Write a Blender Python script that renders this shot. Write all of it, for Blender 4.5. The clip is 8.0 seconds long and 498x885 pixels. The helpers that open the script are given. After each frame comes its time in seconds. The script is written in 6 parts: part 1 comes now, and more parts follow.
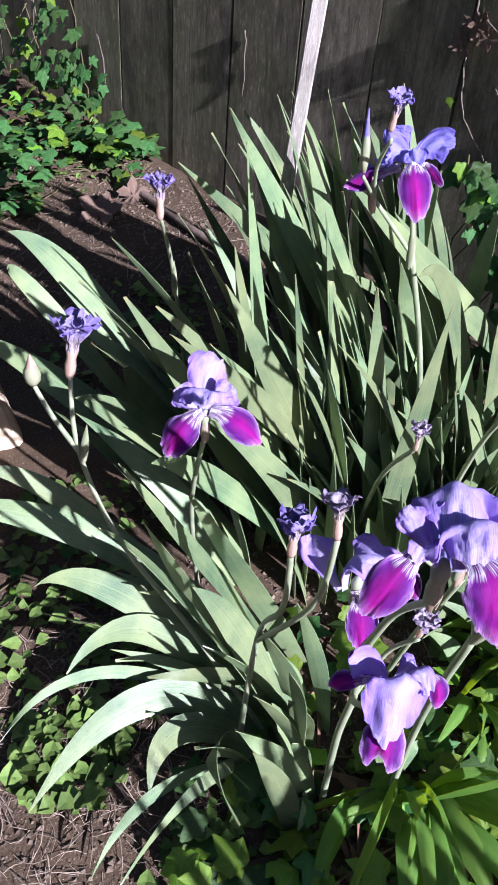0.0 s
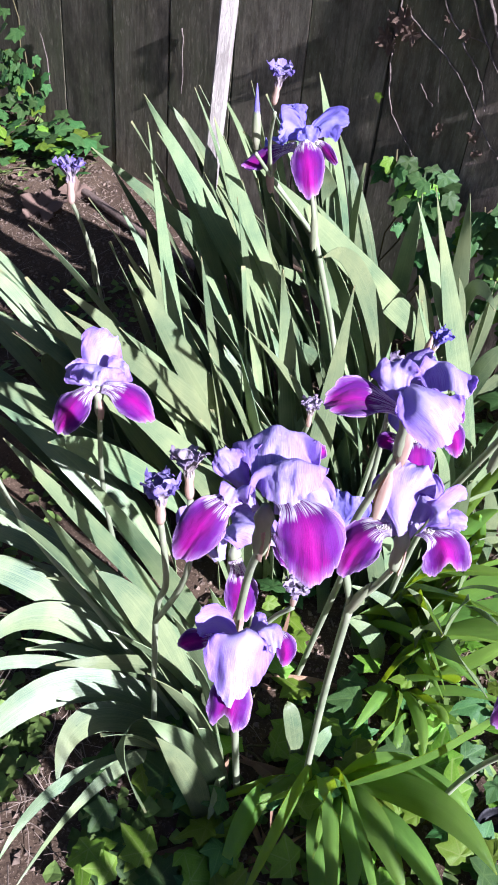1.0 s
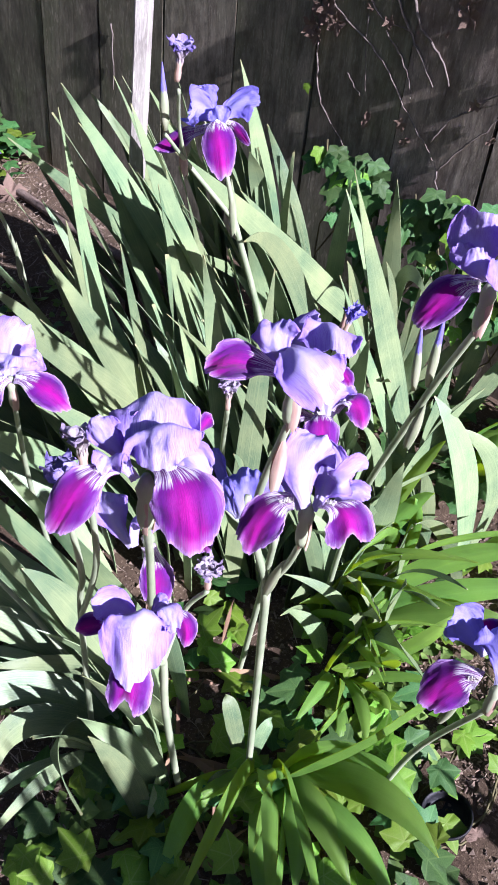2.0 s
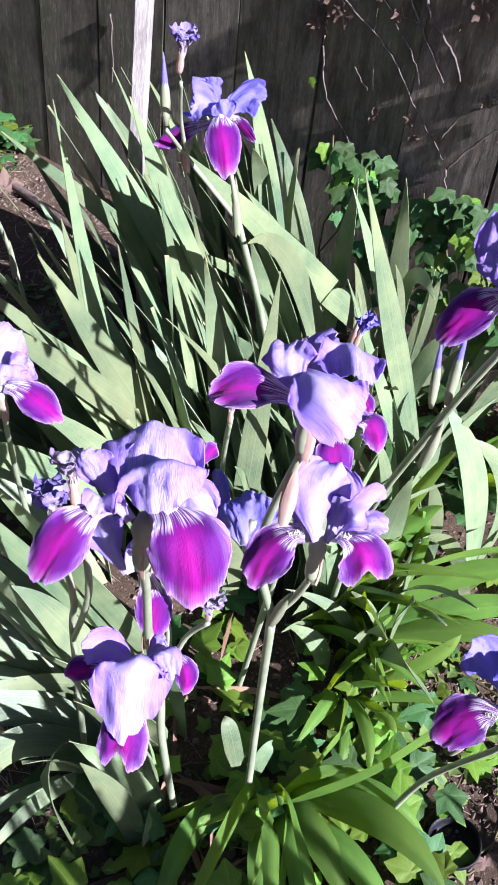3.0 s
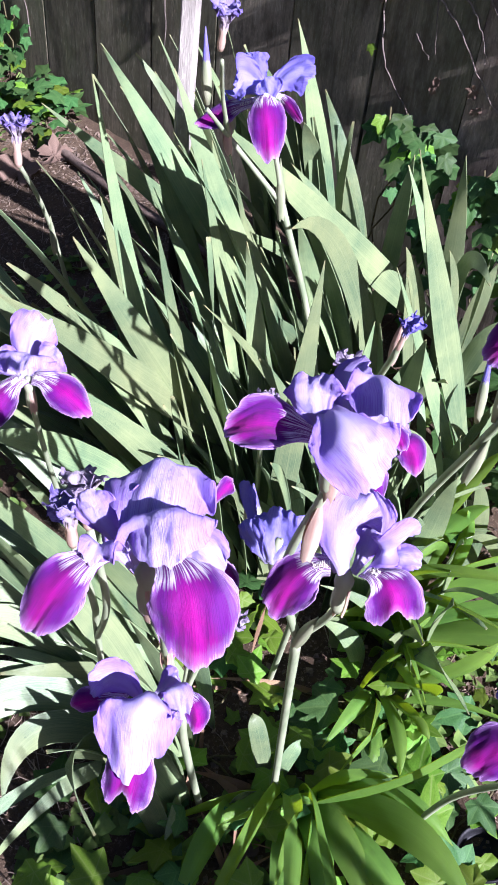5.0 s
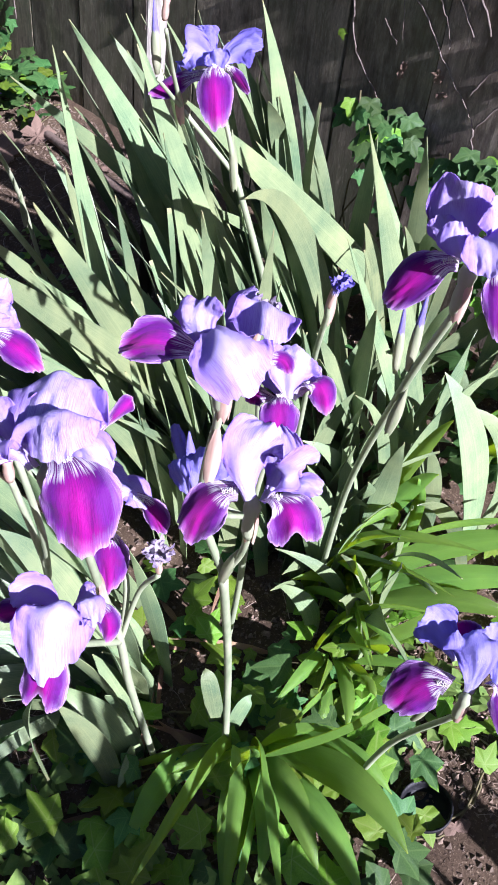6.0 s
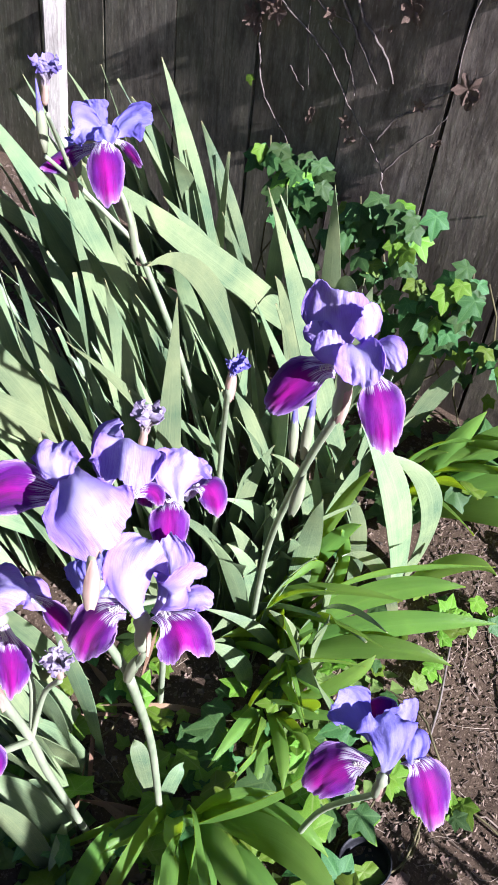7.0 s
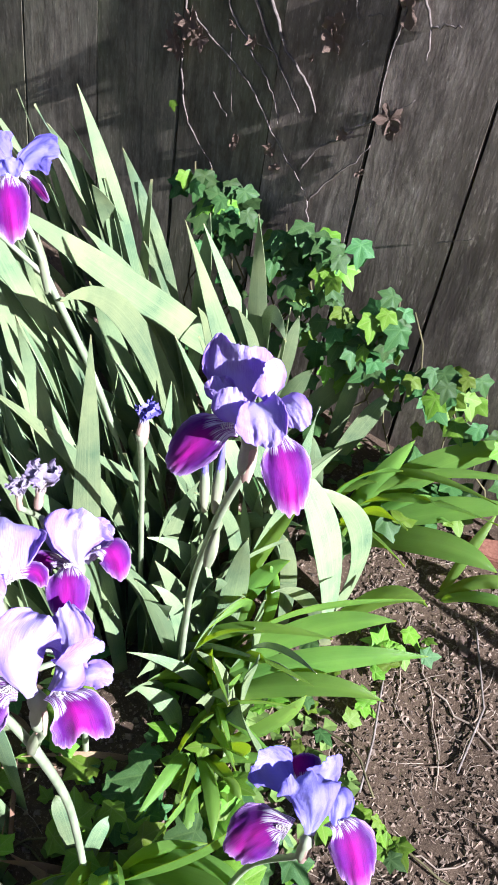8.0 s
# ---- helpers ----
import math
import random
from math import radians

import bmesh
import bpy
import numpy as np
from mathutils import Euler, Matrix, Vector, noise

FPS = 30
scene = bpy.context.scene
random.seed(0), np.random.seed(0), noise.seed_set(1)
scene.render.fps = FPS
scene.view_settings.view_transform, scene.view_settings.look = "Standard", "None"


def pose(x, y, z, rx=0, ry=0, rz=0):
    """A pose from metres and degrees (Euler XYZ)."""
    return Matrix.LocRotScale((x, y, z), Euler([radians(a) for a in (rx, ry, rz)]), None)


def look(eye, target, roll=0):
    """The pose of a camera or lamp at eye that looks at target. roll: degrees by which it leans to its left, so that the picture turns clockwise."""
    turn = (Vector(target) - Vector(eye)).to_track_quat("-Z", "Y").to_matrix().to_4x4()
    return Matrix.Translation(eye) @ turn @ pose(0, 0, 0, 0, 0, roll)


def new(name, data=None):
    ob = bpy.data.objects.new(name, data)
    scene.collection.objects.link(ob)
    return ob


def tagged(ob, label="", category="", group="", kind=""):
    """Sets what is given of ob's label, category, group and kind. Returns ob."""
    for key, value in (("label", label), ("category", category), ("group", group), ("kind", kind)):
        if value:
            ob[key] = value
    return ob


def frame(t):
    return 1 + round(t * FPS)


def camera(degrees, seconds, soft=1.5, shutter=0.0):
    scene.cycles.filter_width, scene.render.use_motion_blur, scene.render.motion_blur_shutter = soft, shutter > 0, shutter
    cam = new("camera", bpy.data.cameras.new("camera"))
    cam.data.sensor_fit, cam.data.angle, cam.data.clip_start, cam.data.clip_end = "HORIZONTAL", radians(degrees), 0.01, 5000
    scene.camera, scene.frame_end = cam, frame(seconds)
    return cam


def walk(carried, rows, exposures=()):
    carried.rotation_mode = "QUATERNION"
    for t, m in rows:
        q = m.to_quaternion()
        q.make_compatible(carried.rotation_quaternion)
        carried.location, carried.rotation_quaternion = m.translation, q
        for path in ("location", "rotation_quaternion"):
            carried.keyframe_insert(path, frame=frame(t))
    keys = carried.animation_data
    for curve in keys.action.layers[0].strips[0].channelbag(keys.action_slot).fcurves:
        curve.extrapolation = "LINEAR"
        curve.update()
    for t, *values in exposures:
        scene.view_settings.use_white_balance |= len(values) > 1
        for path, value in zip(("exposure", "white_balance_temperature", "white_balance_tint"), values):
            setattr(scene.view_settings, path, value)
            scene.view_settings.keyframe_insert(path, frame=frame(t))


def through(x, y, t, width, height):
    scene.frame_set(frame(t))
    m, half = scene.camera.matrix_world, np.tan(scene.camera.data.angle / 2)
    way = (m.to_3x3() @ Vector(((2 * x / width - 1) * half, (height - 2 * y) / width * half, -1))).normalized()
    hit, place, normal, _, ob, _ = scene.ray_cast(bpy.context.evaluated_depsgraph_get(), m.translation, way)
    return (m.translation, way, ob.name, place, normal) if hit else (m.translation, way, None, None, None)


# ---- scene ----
cam = camera(33.8, 8.0, soft=1.7)
PATH = [
    (0, (0.192, 0.12, 1.381), (-0.835, 1.188, 0.038), 5.2),
    (0.5, (0.247, 0.161, 1.356), (-0.786, 1.251, 0.035), 5.7),
    (1, (0.285, 0.181, 1.35), (-0.718, 1.305, 0.034), 6.4),
    (1.5, (0.311, 0.197, 1.341), (-0.657, 1.367, 0.04), 6.3),
    (2, (0.328, 0.22, 1.323), (-0.619, 1.41, 0.024), 6.5),
    (3.5, (0.263, 0.292, 1.291), (-0.67, 1.474, -0.026), 7.2),
    (4, (0.259, 0.329, 1.279), (-0.662, 1.497, -0.058), 6.9),
    (4.5, (0.239, 0.335, 1.312), (-0.697, 1.462, -0.049), 6.0),
    (4.7, (0.235, 0.317, 1.305), (-0.732, 1.398, -0.071), 6.4),
    (5.8, (0.341, 0.315, 1.308), (-0.642, 1.371, -0.077), 6.2),
    (6, (0.342, 0.317, 1.309), (-0.62, 1.386, -0.081), 7.4),
    (6.5, (0.337, 0.345, 1.342), (-0.612, 1.442, -0.034), 7.4),
    (7, (0.331, 0.39, 1.357), (-0.561, 1.561, 0.004), 7.7),
    (7.5, (0.326, 0.415, 1.367), (-0.531, 1.638, 0.037), 8.6),
    (8, (0.322, 0.444, 1.361), (-0.484, 1.723, 0.052), 10.1),
]
walk(cam, [(t, look(eye, target, roll)) for t, eye, target, roll in PATH], [(0.0, 1.2, 5480, 27), (0.5, 1.38, 5480, 28), (1.5, 1.4, 5480, 29), (4.0, 1.42, 5480, 30), (6.5, 1.44, 5520, 27), (7.5, 1.56, 5500, 22), (8.0, 1.7, 5500, 20)])

# ---- light ----
SUN_TO = Vector((0.82, -0.022, 0.44)).normalized()
world = bpy.data.worlds.new("sky")
scene.world = world
world.use_nodes = True
wn = world.node_tree.nodes
sky = wn.new("ShaderNodeTexSky")
sky.sky_type = "NISHITA"
sky.sun_disc = False
sky.sun_elevation = math.asin(SUN_TO.z)
sky.sun_rotation = math.atan2(SUN_TO.x, SUN_TO.y)
wn["Background"].inputs["Strength"].default_value = 0.032
world.node_tree.links.new(sky.outputs[0], wn["Background"].inputs["Color"])
sun_data = bpy.data.lights.new("sun", "SUN")
sun_data.energy, sun_data.angle, sun_data.color = 5.0, radians(0.55), (1.0, 0.97, 0.93)
sun = new("sun", sun_data)
sun.matrix_world = look(SUN_TO * 8, (0, 0, 0))


# ---- materials ----
class Mat:
    """A node material with short ways to add nodes."""

    def __init__(self, name):
        self.m = bpy.data.materials.new(name)
        self.m.use_nodes = True
        self.t = self.m.node_tree
        self.t.nodes.clear()
        self.out = self.t.nodes.new("ShaderNodeOutputMaterial")

    def n(self, kind, **kw):
        nd = self.t.nodes.new("ShaderNode" + kind)
        for k, v in kw.items():
            if k in nd.inputs:
                self.put(nd.inputs[k], v)
        return nd

    def put(self, socket, v):
        if isinstance(v, bpy.types.NodeSocket):
            self.t.links.new(v, socket)
        elif isinstance(v, tuple) and len(v) == 3 and socket.type == "RGBA":
            socket.default_value = (*v, 1)
        else:
            socket.default_value = v

    def coords(self, which="Object", scale=(1, 1, 1), shift=None):
        c = self.n("TexCoord").outputs[which]
        if shift is not None:
            add = self.n("VectorMath")
            self.t.links.new(c, add.inputs[0])
            self.t.links.new(shift, add.inputs[1])
            c = add.outputs[0]
        mp = self.n("Mapping", Vector=c, Scale=scale)
        return mp.outputs[0]

    def noise(self, vec, scale, detail=5.0, rough=0.6):
        return self.n("TexNoise", Vector=vec, Scale=scale, Detail=detail, Roughness=rough).outputs["Fac"]

    def ramp(self, fac, *stops):
        r = self.n("ValToRGB", Fac=fac)
        el = r.color_ramp.elements
        while len(el) < len(stops):
            el.new(0.5)
        for e, (p, c) in zip(el, stops):
            e.position = p
            e.color = (*c, 1) if isinstance(c, tuple) else (c, c, c, 1)
        return r.outputs[0]

    def mix(self, fac, a, b, blend="MIX"):
        x = self.n("Mix")
        x.data_type, x.blend_type = "RGBA", blend
        self.put(x.inputs[0], fac)
        self.put(x.inputs[6], a)
        self.put(x.inputs[7], b)
        return x.outputs[2]

    def math(self, op, a, b=0.0):
        x = self.n("Math")
        x.operation = op
        self.put(x.inputs[0], a)
        self.put(x.inputs[1], b)
        return x.outputs[0]

    def bump(self, h, strength=0.5, dist=0.002):
        return self.n("Bump", Height=h, Strength=strength, Distance=dist).outputs[0]

    def random(self):
        return self.n("ObjectInfo").outputs["Random"]

    def island(self):
        return self.n("NewGeometry").outputs["Random Per Island"]

    def finish(self, color, rough=0.6, normal=None, through=0.0, through_color=None, spec=0.5, sheen=0.0):
        p = self.n("BsdfPrincipled", Roughness=rough)
        self.put(p.inputs["Base Color"], color)
        p.inputs["Specular IOR Level"].default_value = spec
        if sheen:
            p.inputs["Sheen Weight"].default_value = sheen
        if normal is not None:
            self.t.links.new(normal, p.inputs["Normal"])
        shader = p.outputs[0]
        if through:
            tr = self.n("BsdfTranslucent")
            self.put(tr.inputs["Color"], through_color if through_color is not None else color)
            ms = self.n("MixShader")
            ms.inputs[0].default_value = through
            self.t.links.new(shader, ms.inputs[1])
            self.t.links.new(tr.outputs[0], ms.inputs[2])
            shader = ms.outputs[0]
        self.t.links.new(shader, self.out.inputs[0])
        return self.m


def leaf_material(name, low, high, tip, through, through_color, rough, vein=0.4):
    """A blade with veins along its length; u runs from base to tip, v across."""
    m = Mat(name)
    veins = m.noise(m.coords("UV", (1.1, 85, 1)), 1.0, 4.0)
    broad = m.noise(m.coords("Object", (1, 1, 1), m.n("ObjectInfo").outputs["Location"]), 9.0, 4.0)
    base = m.mix(m.ramp(broad, (0.3, 0.0), (0.7, 1.0)), low, high)
    base = m.mix(m.math("MULTIPLY", m.ramp(veins, (0.40, 0.0), (0.60, 1.0)), vein), base, tuple(c * 1.45 for c in high))
    u = m.n("SeparateXYZ", Vector=m.n("TexCoord").outputs["UV"]).outputs[0]
    base = m.mix(m.ramp(u, (0.0, 0.45), (0.10, 0.0), (0.975, 0.0), (1.0, 0.8)), base, tip)
    speck = m.noise(m.coords("Object"), 160.0, 2.0)
    base = m.mix(m.ramp(speck, (0.68, 0.0), (0.76, 0.5)), base, tuple(c * 0.55 for c in low))
    hue = m.n("HueSaturation", Color=base)
    m.put(hue.inputs["Hue"], m.math("ADD", m.math("MULTIPLY", m.random(), 0.03), 0.485))
    m.put(hue.inputs["Value"], m.math("ADD", m.math("MULTIPLY", m.random(), 0.35), 0.82))
    nrm = m.bump(veins, 0.4, 0.0012)
    return m.finish(hue.outputs[0], rough, nrm, through, through_color, 0.32)


IRIS_LEAF = leaf_material("iris_leaf_green", (0.054, 0.120, 0.068), (0.248, 0.300, 0.136), (0.34, 0.32, 0.15), 0.06, (0.26, 0.40, 0.06), 0.36)
LIME_LEAF = leaf_material("strap_leaf_green", (0.050, 0.135, 0.034), (0.180, 0.310, 0.064), (0.28, 0.32, 0.06), 0.50, (0.72, 0.86, 0.03), 0.34)
DEAD_BLADE = leaf_material("withered_leaf_brown", (0.16, 0.09, 0.05), (0.30, 0.19, 0.11), (0.36, 0.27, 0.17), 0.12, (0.36, 0.22, 0.1), 0.7)


def stem_material():
    m = Mat("iris_stem_green")
    n = m.noise(m.coords("Object", (60, 60, 8)), 1.0, 4.0)
    c = m.mix(m.ramp(n, (0.3, 0.0), (0.7, 1.0)), (0.24, 0.30, 0.17), (0.42, 0.45, 0.29))
    return m.finish(c, 0.45, m.bump(n, 0.2, 0.001), 0.1, (0.3, 0.42, 0.1))


def paper_material(name, a, b, through):
    m = Mat(name)
    n = m.noise(m.coords("Object", (120, 120, 22)), 1.0, 5.0)
    c = m.mix(m.ramp(n, (0.35, 0.0), (0.65, 1.0)), a, b)
    return m.finish(c, 0.6, m.bump(n, 0.5, 0.001), through, b)


def standard_material(name, pale, mid, dark, throat=None):
    """Lavender petal, pale along its heart, with fine darker veins that gather towards the rim."""
    m = Mat(name)
    veins = m.noise(m.coords("UV", (5.0, 120, 1)), 1.0, 4.0)
    cloud = m.noise(m.coords("Object"), 38.0, 4.0)
    sep = m.n("SeparateXYZ", Vector=m.n("TexCoord").outputs["UV"])
    u, v = sep.outputs[0], sep.outputs[1]
    side = m.math("ABSOLUTE", m.math("SUBTRACT", v, 0.5))
    c = m.mix(m.ramp(m.math("ADD", m.math("MULTIPLY", cloud, 0.6), side), (0.35, 1.0), (0.75, 0.0)), mid, pale)
    if throat:
        c = m.mix(m.ramp(u, (0.30, 0.9), (0.62, 0.0)), c, throat)
    else:
        c = m.mix(m.ramp(m.math("ADD", u, m.math("MULTIPLY", m.math("SUBTRACT", veins, 0.5), 0.3)), (0.06, 0.8), (0.34, 0.0)), c, (0.80, 0.76, 0.86))
    fade = m.math("MAXIMUM", m.ramp(u, (0.0, 0.3), (0.45, 0.2), (0.8, 0.75), (1.0, 1.0)), m.ramp(side, (0.28, 0.0), (0.5, 0.9)))
    c = m.mix(m.math("MULTIPLY", m.math("MULTIPLY", m.ramp(veins, (0.50, 0.0), (0.60, 1.0)), fade), 0.55), c, dark)
    crinkle = m.noise(m.coords("Object"), 90.0, 6.0, 0.7)
    nrm = m.bump(m.math("ADD", m.math("MULTIPLY", veins, 0.5), m.math("MULTIPLY", crinkle, 1.6)), 0.6, 0.0022)
    return m.finish(c, 0.55, nrm, 0.45, m.mix(0.55, c, dark), 0.25, 0.1)


def fall_material(name, body, deep, heart, rim):
    """Velvet fall: white haft with branching purple lines, hot heart coloured as if backlit, violet sides feathered
    into a pale rim by fine veins.
    """
    m = Mat(name)
    sep = m.n("SeparateXYZ", Vector=m.n("TexCoord").outputs["UV"])
    u, v = sep.outputs[0], sep.outputs[1]
    side = m.math("ABSOLUTE", m.math("SUBTRACT", v, 0.5))
    veins = m.noise(m.coords("UV", (1.4, 34, 1)), 1.0, 1.0)
    fine = m.noise(m.coords("UV", (3.0, 110, 1)), 1.0, 3.0)
    cloud = m.noise(m.coords("Object"), 60.0, 4.0)
    c = m.mix(m.ramp(cloud, (0.34, 0.0), (0.56, 1.0)), deep, body)
    spread = m.math("ADD", side, m.math("MULTIPLY", m.math("SUBTRACT", cloud, 0.5), 0.45))
    # Glow of sun through the middle of the petal, put into the colour.
    c = m.mix(m.math("MULTIPLY", m.ramp(u, (0.28, 0.2), (0.62, 1.0)), m.ramp(spread, (0.0, 1.0), (0.30, 0.0))), c, heart)
    c = m.mix(m.ramp(fine, (0.50, 0.0), (0.62, 0.5)), c, deep)
    reach = m.math("MAXIMUM", m.math("MULTIPLY", side, 2.0), m.ramp(u, (0.60, 0.0), (1.0, 0.98)))
    fray = m.math("ADD", reach, m.math("MULTIPLY", m.math("SUBTRACT", fine, 0.5), 0.45))
    c = m.mix(m.ramp(fray, (0.70, 0.0), (0.91, 0.32), (0.97, 1.0)), c, rim)
    line = m.ramp(veins, (0.50, 0.0), (0.55, 1.0))
    haft = m.mix(line, (0.82, 0.79, 0.84), (0.20, 0.04, 0.25))
    reach_in = m.math("ADD", m.math("ADD", u, m.math("MULTIPLY", m.math("SUBTRACT", veins, 0.5), 0.26)), m.math("MULTIPLY", side, -0.12))
    c = m.mix(m.ramp(reach_in, (0.36, 1.0), (0.46, 0.0)), c, haft)
    crinkle = m.noise(m.coords("Object"), 110.0, 5.0, 0.7)
    nrm = m.bump(m.math("ADD", m.math("MULTIPLY", crinkle, 1.2), m.math("MULTIPLY", fine, 0.5)), 0.5, 0.0014)
    return m.finish(c, 0.6, nrm, 0.46, m.mix(0.2, c, (0.80, 0.03, 0.62)), 0.2, 0.2)


STEM = stem_material()
SPATHE = paper_material("papery_spathe", (0.44, 0.27, 0.22), (0.70, 0.56, 0.42), 0.35)
BUD_GREEN = paper_material("green_bud_sheath", (0.26, 0.32, 0.17), (0.46, 0.46, 0.30), 0.3)
STANDARD = standard_material("lavender_standard", (0.66, 0.59, 0.89), (0.46, 0.32, 0.81), (0.30, 0.08, 0.62))
STANDARD_BLUE = standard_material("blue_violet_standard", (0.44, 0.40, 0.88), (0.30, 0.25, 0.78), (0.17, 0.10, 0.58))
FALL = fall_material("magenta_purple_fall", (0.19, 0.012, 0.28), (0.060, 0.006, 0.15), (0.47, 0.005, 0.32), (0.62, 0.42, 0.76))
WILTED = standard_material("wilted_violet_petal", (0.56, 0.48, 0.80), (0.30, 0.22, 0.62), (0.09, 0.05, 0.34), (0.66, 0.56, 0.52))
WILTED_PALE = standard_material("dried_pale_petal", (0.74, 0.66, 0.72), (0.52, 0.43, 0.58), (0.20, 0.09, 0.32), (0.70, 0.62, 0.52))


def beard_material():
    m = Mat("pale_yellow_beard")
    n = m.noise(m.coords("Object"), 300.0, 2.0)
    return m.finish(m.mix(n, (0.82, 0.76, 0.58), (0.88, 0.85, 0.80)), 0.8)


BEARD = beard_material()


def soil_material():
    m = Mat("dark_soil")
    co = m.coords("Object")
    big, mid, fine = m.noise(co, 2.2, 5.0), m.noise(co, 26.0, 6.0, 0.7), m.noise(co, 190.0, 4.0, 0.7)
    c = m.mix(m.ramp(big, (0.35, 0.0), (0.65, 1.0)), (0.048, 0.033, 0.021), (0.130, 0.090, 0.056))
    c = m.mix(m.ramp(mid, (0.35, 0.0), (0.7, 1.0)), c, (0.105, 0.072, 0.046))
    c = m.mix(m.ramp(fine, (0.56, 0.0), (0.72, 1.0)), c, (0.30, 0.225, 0.15))
    c = m.mix(m.ramp(fine, (0.28, 1.0), (0.42, 0.0)), c, (0.040, 0.028, 0.022))
    h = m.math("ADD", m.math("MULTIPLY", mid, 1.6), m.math("MULTIPLY", fine, 0.5))
    return m.finish(c, 0.95, m.bump(h, 0.7, 0.005), spec=0.15)


SOIL = soil_material()


def wood_material(name, dark, light, stain, along=(1, 1, 1), bump=0.8):
    """Weathered boards: grain along local z, knots, green and black stains."""
    m = Mat(name)
    rnd = m.n("CombineXYZ", X=m.math("MULTIPLY", m.random(), 37.0), Y=m.math("MULTIPLY", m.random(), 11.0), Z=m.math("MULTIPLY", m.random(), 53.0))
    co = m.coords("Object", (1, 1, 0.13), rnd.outputs[0])
    warp = m.n("TexNoise", Vector=co, Scale=5.0, Detail=2.0).outputs["Color"]
    bent = m.mix(0.11, co, warp, "ADD")
    grain = m.noise(bent, 70.0, 7.0, 0.72)
    fibre = m.noise(bent, 330.0, 4.0, 0.7)
    iso = m.coords("Object", (1, 1, 0.6), rnd.outputs[0])
    patch, mottled = m.noise(iso, 3.0, 4.0), m.noise(iso, 34.0, 9.0, 0.8)
    c = m.mix(m.ramp(grain, (0.32, 0.0), (0.68, 1.0)), dark, light)
    c = m.mix(m.ramp(fibre, (0.58, 0.0), (0.74, 0.6)), c, tuple(min(1, v * 1.9) for v in light))
    c = m.mix(m.ramp(mottled, (0.34, 0.75), (0.52, 0.0)), c, tuple(v * 0.75 for v in dark))
    c = m.mix(m.ramp(mottled, (0.60, 0.0), (0.74, 0.5)), c, tuple(min(1, v * 1.5) for v in light))
    c = m.mix(m.ramp(grain, (0.25, 0.8), (0.36, 0.0)), c, tuple(v * 0.4 for v in dark))
    c = m.mix(m.ramp(m.math("ADD", patch, m.math("MULTIPLY", mottled, 0.3)), (0.56, 0.0), (0.80, 0.8)), c, stain)
    fleck = m.noise(m.coords("Object", (1, 1, 0.28), rnd.outputs[0]), 120.0, 3.0, 0.6)
    c = m.mix(m.math("MULTIPLY", m.ramp(fleck, (0.58, 0.0), (0.70, 0.35)), m.ramp(patch, (0.36, 0.35), (0.58, 1.0))), c, tuple(min(1, v * 1.7) for v in light))
    blotch = m.noise(m.coords("Object", (1, 1, 0.45), rnd.outputs[0]), 9.0, 6.0, 0.7)
    c = m.mix(m.ramp(blotch, (0.36, 0.8), (0.55, 0.0)), c, tuple(v * 0.55 for v in dark))
    hue = m.n("HueSaturation", Color=c)
    m.put(hue.inputs["Value"], m.math("ADD", m.math("MULTIPLY", m.random(), 0.45), 0.85))
    h = m.math("ADD", grain, m.math("MULTIPLY", fibre, 0.4))
    return m.finish(hue.outputs[0], 0.9, m.bump(h, bump, 0.005), spec=0.2)


FENCE_WOOD = wood_material("weathered_fence_wood", (0.145, 0.124, 0.084), (0.40, 0.350, 0.250), (0.135, 0.145, 0.070), bump=0.9)
FENCE_GREY = wood_material("bleached_fence_wood", (0.165, 0.128, 0.096), (0.54, 0.445, 0.345), (0.135, 0.104, 0.072), bump=1.0)
STAKE_WOOD = wood_material("bleached_stake_wood", (0.26, 0.235, 0.20), (0.50, 0.465, 0.41), (0.30, 0.275, 0.235), bump=0.5)
# Stake foot only: the shadow of the leaves put into the wood colour.
SHADE_WOOD = wood_material("shade_dark_wood", (0.020, 0.017, 0.014), (0.050, 0.042, 0.035), (0.03, 0.035, 0.02), bump=0.5)
PALE_WOOD = wood_material("pale_pine", (0.62, 0.46, 0.30), (0.72, 0.58, 0.42), (0.62, 0.42, 0.24), bump=0.2)
STICK_WOOD = wood_material("grey_brown_stick", (0.11, 0.08, 0.06), (0.24, 0.18, 0.14), (0.16, 0.12, 0.09), bump=0.6)


def ivy_material(name, low, high, rib, through_color):
    m = Mat(name)
    co = m.coords("Object")
    n = m.noise(co, 22.0, 4.0)
    fine = m.noise(co, 150.0, 3.0)
    c = m.mix(m.ramp(n, (0.3, 0.0), (0.7, 1.0)), low, high)
    c = m.mix(m.ramp(fine, (0.55, 0.0), (0.75, 0.5)), c, rib)
    uvs = m.n("SeparateXYZ", Vector=m.n("TexCoord").outputs["UV"])
    c = m.mix(m.ramp(uvs.outputs[0], (0.0, 0.8), (0.08, 0.0)), c, rib)
    hue = m.n("HueSaturation", Color=c)
    m.put(hue.inputs["Hue"], m.math("ADD", m.math("MULTIPLY", m.random(), 0.05), 0.47))
    m.put(hue.inputs["Value"], m.math("ADD", m.math("MULTIPLY", m.random(), 0.8), 0.6))
    return m.finish(hue.outputs[0], 0.48, m.bump(n, 0.3, 0.003), 0.3, through_color, 0.3)


IVY = ivy_material("ivy_green", (0.034, 0.100, 0.030), (0.090, 0.195, 0.050), (0.13, 0.25, 0.07), (0.16, 0.38, 0.03))
IVY_LIGHT = ivy_material("young_ivy_green", (0.10, 0.22, 0.015), (0.19, 0.34, 0.03), (0.26, 0.36, 0.09), (0.40, 0.60, 0.05))


